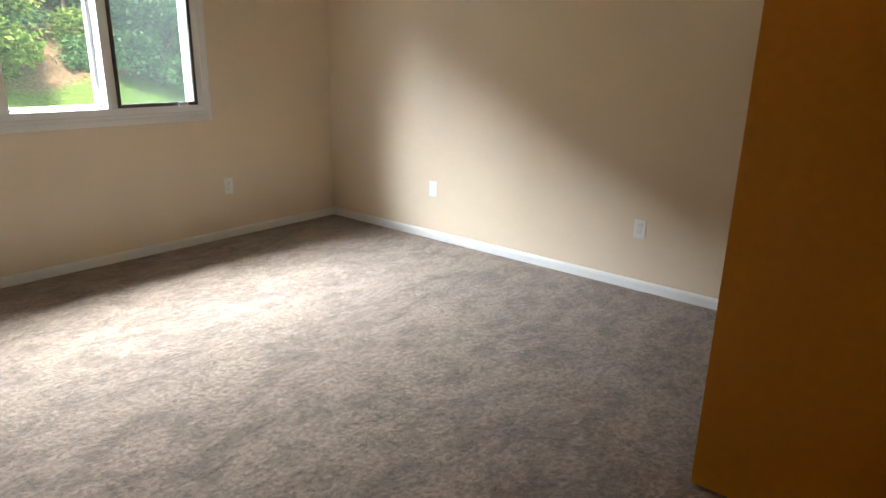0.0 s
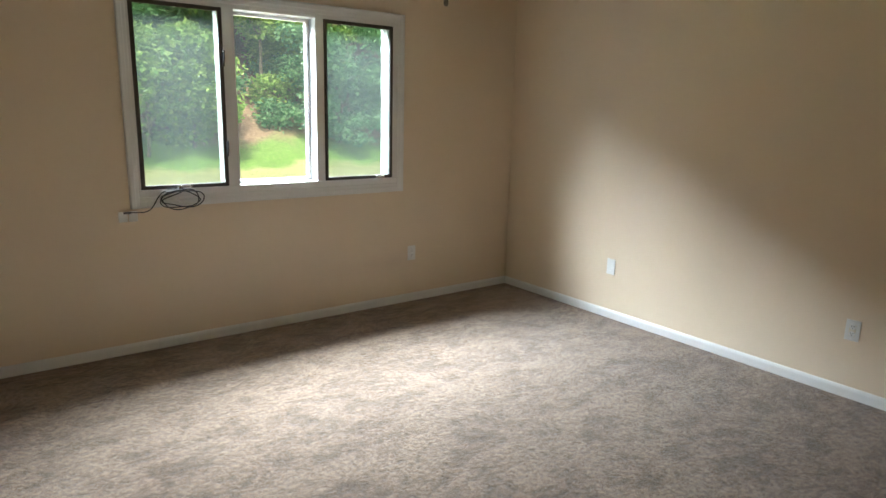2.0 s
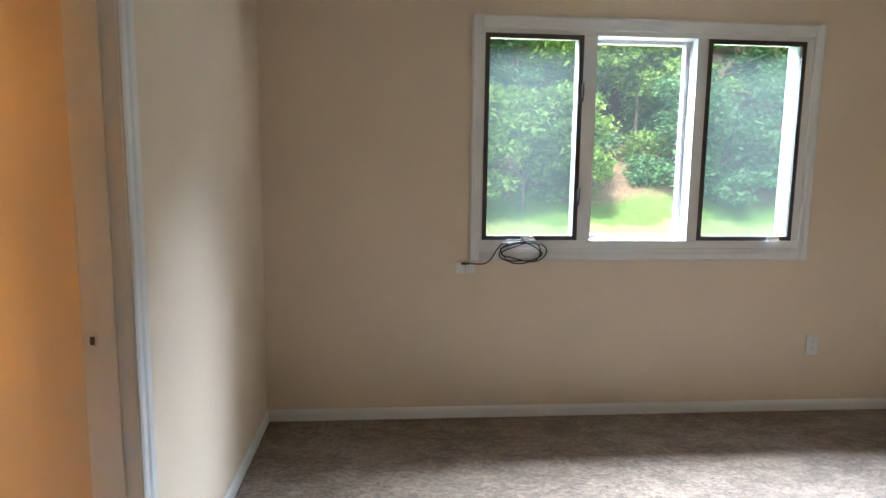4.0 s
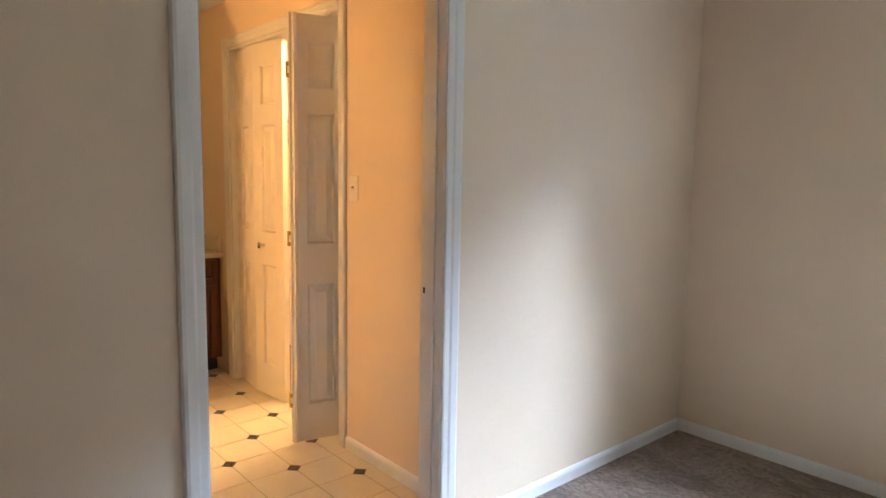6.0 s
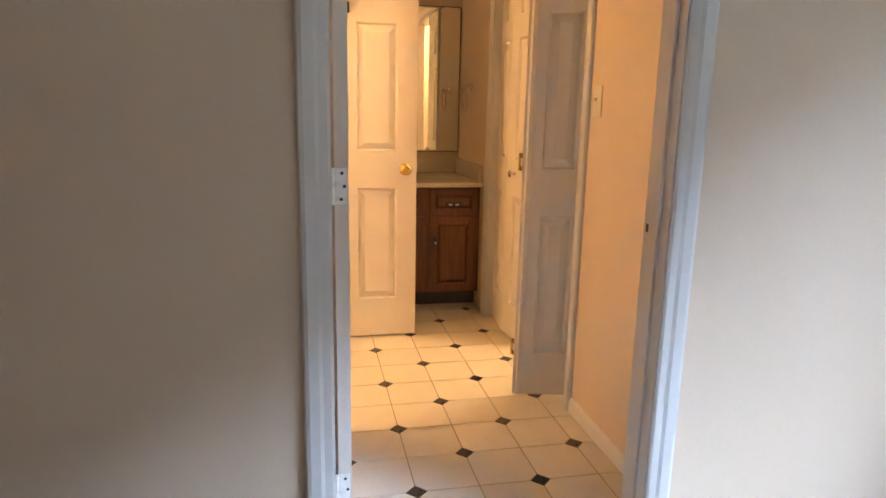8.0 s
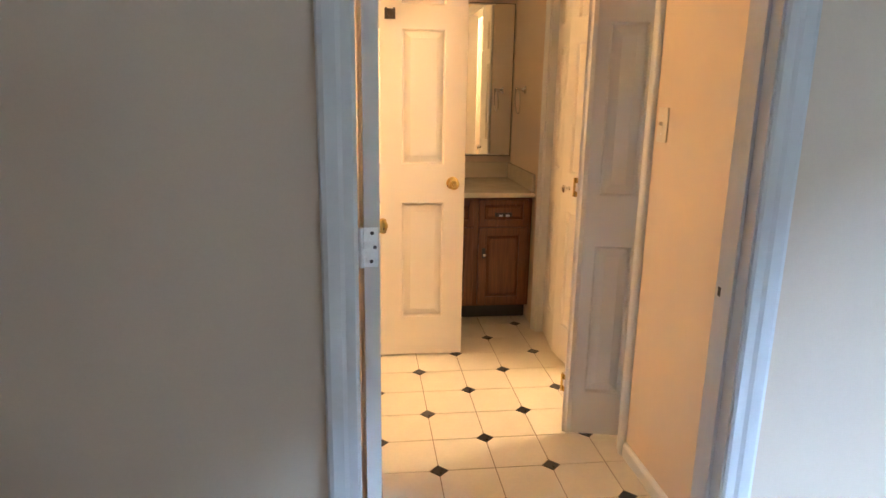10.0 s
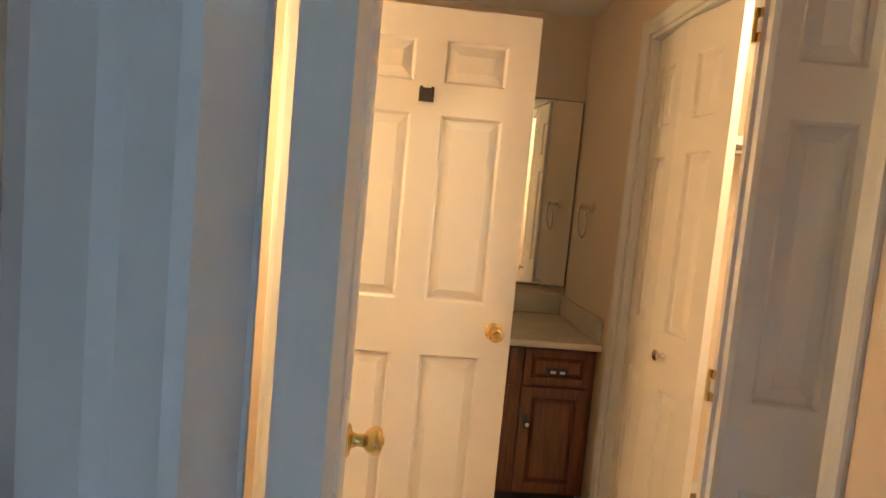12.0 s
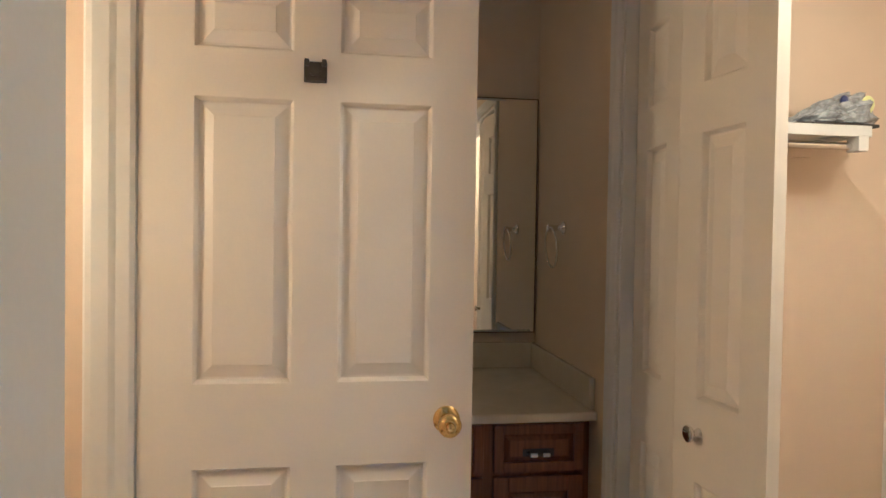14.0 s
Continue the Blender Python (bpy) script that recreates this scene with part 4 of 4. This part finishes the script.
def tree(name, label, x, y, trunk_h, r, clumps, count, size, mat, seed, lean=0.1):
    x, y = x * 1.13 + 0.3, y + 2.0
    z0 = height(x, y) - 0.05
    t = thing(name, label, "tree" if name == "tree" else "shrub", Matrix.Translation((x, y, z0)), group="trees on the bank")
    rng = random.Random(seed)
    bm = bmesh.new()
    pts = [Vector((lean * k * trunk_h / 6 * rng.uniform(0.3, 1), 0.05 * rng.uniform(-1, 1) * k, trunk_h * k / 6)) for k in range(7)]
    for k in range(6):
        rod(bm, pts[k], pts[k + 1], r * (1 - 0.12 * k), r * (1 - 0.12 * (k + 1)), 10)
    part("trunk", bm, BARK, t, "", True)
    bm = bmesh.new()
    for c in clumps:
        base = pts[rng.randint(2, 5)]
        tip = Vector(c[:3])
        mid = (base + tip) / 2 + Vector((0, 0, 0.15))
        rod(bm, base, mid, r * 0.4, r * 0.25, 7)
        rod(bm, mid, tip, r * 0.25, r * 0.08, 7)
    part("limbs", bm, BARK, t, "", True)
    v, f = leaves(clumps, count, size, seed)
    me = bpy.data.meshes.new("crown")
    me.from_pydata([tuple(map(float, p)) for p in v], [], f)
    me.materials.append(mat)
    crown = new("crown", me)
    crown.parent = t
    return t


def cloud(rng, n, wide, low, high, rad):
    return [(rng.uniform(-wide, wide), rng.uniform(-0.8, 0.8), rng.uniform(low, high), rng.uniform(0.6, 1) * rad, rng.uniform(0.4, 0.7) * rad) for _ in range(n)]


def woods():
    rng = random.Random(7)
    bright, deep = "leafy bright green shrub at the lawn's edge", "deep green leafy shrub on the bank"
    brush, slim = "low green brush on the leafy bank", "slender grey tree with high green crown"
    thick, tall = "dark trunked tree in thick green leaf", "tall tree in full leaf high on the bank"
    tree("shrub", bright, 0.3, 12.7, 2.4, 0.05, cloud(rng, 18, 1.6, 0.75, 3.3, 0.7), 10000, 0.20, LEAF_LIGHT, 1)
    tree("shrub", bright, 1.5, 13.1, 2.4, 0.05, cloud(rng, 14, 0.9, 1.1, 3.3, 0.65), 6500, 0.20, LEAF_LIGHT, 21)
    tree("shrub", deep, -1.6, 13.6, 2.4, 0.05, cloud(rng, 12, 1.2, 0.5, 3.2, 0.8), 6000, 0.18, LEAF_DARK, 14)
    tree("shrub", deep, 5.7, 13.3, 2.4, 0.05, cloud(rng, 18, 1.5, 0.4, 3.4, 0.75), 10000, 0.18, LEAF_DARK, 2)
    tree("shrub", deep, 8.6, 14.2, 2.8, 0.06, cloud(rng, 14, 1.6, 0.4, 3.6, 0.9), 7000, 0.18, LEAF_DARK, 12)
    tree("shrub", brush, 1.5, 13.3, 0.6, 0.03, cloud(rng, 7, 0.9, 0.1, 0.8, 0.4), 3000, 0.17, LEAF_LIGHT, 3)
    tree("shrub", brush, 4.4, 14.3, 0.6, 0.03, cloud(rng, 6, 0.8, 0.1, 0.8, 0.4), 2400, 0.16, LEAF_DARK, 4)
    tree("shrub", brush, 2.6, 15.2, 0.8, 0.03, cloud(rng, 6, 0.9, 0.2, 1.0, 0.5), 2600, 0.17, LEAF_DARK, 15)
    for k in range(9):
        x, y = 1.2 + 0.70 * k + rng.uniform(-0.3, 0.3), 17.2 + 0.75 * k % 3.9 + rng.uniform(-0.3, 0.5)
        tree("shrub", brush, x, y, 1.2, 0.03, cloud(rng, 7, 0.9, 0.3, 1.7, 0.55), 2600, 0.2, (LEAF_LIGHT, LEAF_DARK, LEAF_LIGHT)[k % 3], 30 + k)
    tree("tree", slim, 3.2, 16.4, 6.0, 0.12, cloud(rng, 16, 1.8, 2.6, 5.4, 0.9), 7000, 0.22, LEAF_LIGHT, 5, 0.03)
    tree("tree", slim, 4.3, 16.0, 5.5, 0.07, cloud(rng, 12, 1.2, 2.2, 4.6, 0.8), 5000, 0.22, LEAF_LIGHT, 16, 0.04)
    tree("tree", slim, 5.3, 18.2, 6.5, 0.12, cloud(rng, 18, 2.0, 1.4, 6.0, 1.0), 8000, 0.24, LEAF_LIGHT, 6, -0.05)
    tree("tree", slim, 2.2, 17.6, 6.0, 0.06, cloud(rng, 14, 1.5, 1.6, 5.4, 0.9), 6500, 0.22, LEAF_LIGHT, 17, -0.03)
    for k in range(5):
        x, y = 4.5 + 0.40 * k + rng.uniform(-0.15, 0.15), 15.5 + 0.8 * (k % 3) + rng.uniform(-0.2, 0.2)
        tree("shrub", brush, x, y, 0.8, 0.03, cloud(rng, 7, 0.6, 0.15, 1.0, 0.42), 2200, 0.15, (LEAF_LIGHT, LEAF_DARK)[k % 2], 70 + k)
    for x, y, seed in ((5.2, 17.4, 81), (6.4, 16.6, 82), (5.6, 18.0, 83)):
        tree("shrub", "leafy green sapling on the wooded slope", x, y, 2.2, 0.04, cloud(rng, 10, 0.9, 0.4, 2.6, 0.65), 3800, 0.18, LEAF_LIGHT, seed)
    for k in range(5):
        x, y = 2.4 + 0.95 * k, 19.2 + 1.1 * (k % 2)
        tree("shrub", "leafy green sapling on the wooded slope", x, y, 2.6, 0.04, cloud(rng, 9, 1.0, 0.9, 3.2, 0.7), 3600, 0.22, (LEAF_LIGHT, LEAF_DARK)[k % 2], 50 + k)
    tree("tree", thick, -1.5, 16.5, 6.5, 0.15, cloud(rng, 18, 2.2, 1.2, 6.2, 1.2), 8000, 0.24, LEAF_DARK, 7)
    tree("tree", thick, 0.9, 17.2, 6.0, 0.14, cloud(rng, 18, 1.9, 1.2, 5.6, 1.1), 9000, 0.24, LEAF_DARK, 8, 0.06)
    tree("tree", thick, 8.2, 17.8, 6.5, 0.15, cloud(rng, 18, 2.2, 1.0, 6.0, 1.2), 8000, 0.24, LEAF_DARK, 9)
    tree("tree", tall, 4.2, 23.0, 7.0, 0.16, cloud(rng, 24, 3.6, 0.3, 6.0, 1.5), 10000, 0.32, LEAF_DARK, 10)
    tree("tree", tall, 10.5, 22.5, 7.0, 0.16, cloud(rng, 20, 3.4, 0.8, 6.5, 1.5), 8000, 0.32, LEAF_LIGHT, 11)
    tree("tree", tall, -1.0, 23.0, 7.0, 0.16, cloud(rng, 20, 3.2, 0.6, 6.5, 1.5), 8000, 0.32, LEAF_DARK, 13)
    tree("tree", tall, 7.5, 27.0, 7.0, 0.16, cloud(rng, 20, 3.6, 0.4, 6.5, 1.6), 7000, 0.36, LEAF_LIGHT, 18)
    tree("tree", tall, 1.5, 27.0, 7.0, 0.16, cloud(rng, 20, 3.6, 0.4, 6.5, 1.6), 7000, 0.36, LEAF_LIGHT, 19)


woods()


# ---------- bathroom floor tiles ----------
TX, TY, PX, PY, DIA = -4.665, -2.278, 0.2204, 0.2165, 0.034


def floor_tiles():
    floor = bpy.data.objects["floor_bathroom"]
    shared = {}

    def piece(name, pts, mat, top):
        ax = sum(p[0] for p in pts) / len(pts)
        ay = sum(p[1] for p in pts) / len(pts)
        key = (name, tuple((round(p[0] - ax, 4), round(p[1] - ay, 4)) for p in pts))
        if key not in shared:
            bm = bmesh.new()
            lo = [bm.verts.new((p[0] - ax, p[1] - ay, -0.002)) for p in pts]
            hi = [bm.verts.new((p[0] - ax, p[1] - ay, top)) for p in pts]
            bm.faces.new(hi)
            n = len(pts)
            for k in range(n):
                bm.faces.new((lo[k], lo[(k + 1) % n], hi[(k + 1) % n], hi[k]))
            shared[key] = mesh_of(name, bm, mat)
        ob = new(name, shared[key])
        ob.parent = floor
        ob.location = (ax, ay, 0)

    x_lo, x_hi, y_lo, y_hi = BW, WB + 0.045, BS, BN + 0.112
    g = 0.0018
    for i in range(-4, 11):
        for j in range(-3, 5):
            x1, x0 = TX - PX * i, TX - PX * (i + 1)
            y0, y1 = TY + PY * j, TY + PY * (j + 1)
            a, b, c, d = x0 + g, x1 - g, y0 + g, y1 - g
            k = DIA + 0.0015
            # insets sit on the grid points whose two indices add up to an even number
            even = (i + j) % 2 == 0
            pts = [(a, c), (b - k, c), (b, c + k), (b, d), (a + k, d), (a, d - k)] if even else [(a + k, c), (b, c), (b, d - k), (b - k, d), (a, d), (a, c + k)]
            pts = [(min(max(p[0], x_lo), x_hi), min(max(p[1], y_lo), y_hi)) for p in pts]
            area = sum(p[0] * q[1] - q[0] * p[1] for p, q in zip(pts, pts[1:] + pts[:1])) / 2
            if area > 0.0008:
                clean = [p for n, p in enumerate(pts) if (p[0] - pts[n - 1][0]) ** 2 + (p[1] - pts[n - 1][1]) ** 2 > 1e-8]
                piece("tile", clean, TILE, 0.0)
            if even:
                cx, cy = TX - PX * i, TY + PY * j
                if x_lo + DIA < cx < x_hi - DIA and y_lo + DIA < cy < y_hi - DIA:
                    piece("tile_inset", [(cx - DIA, cy), (cx, cy - DIA), (cx + DIA, cy), (cx, cy + DIA)], DOT, 0.0)


floor_tiles()
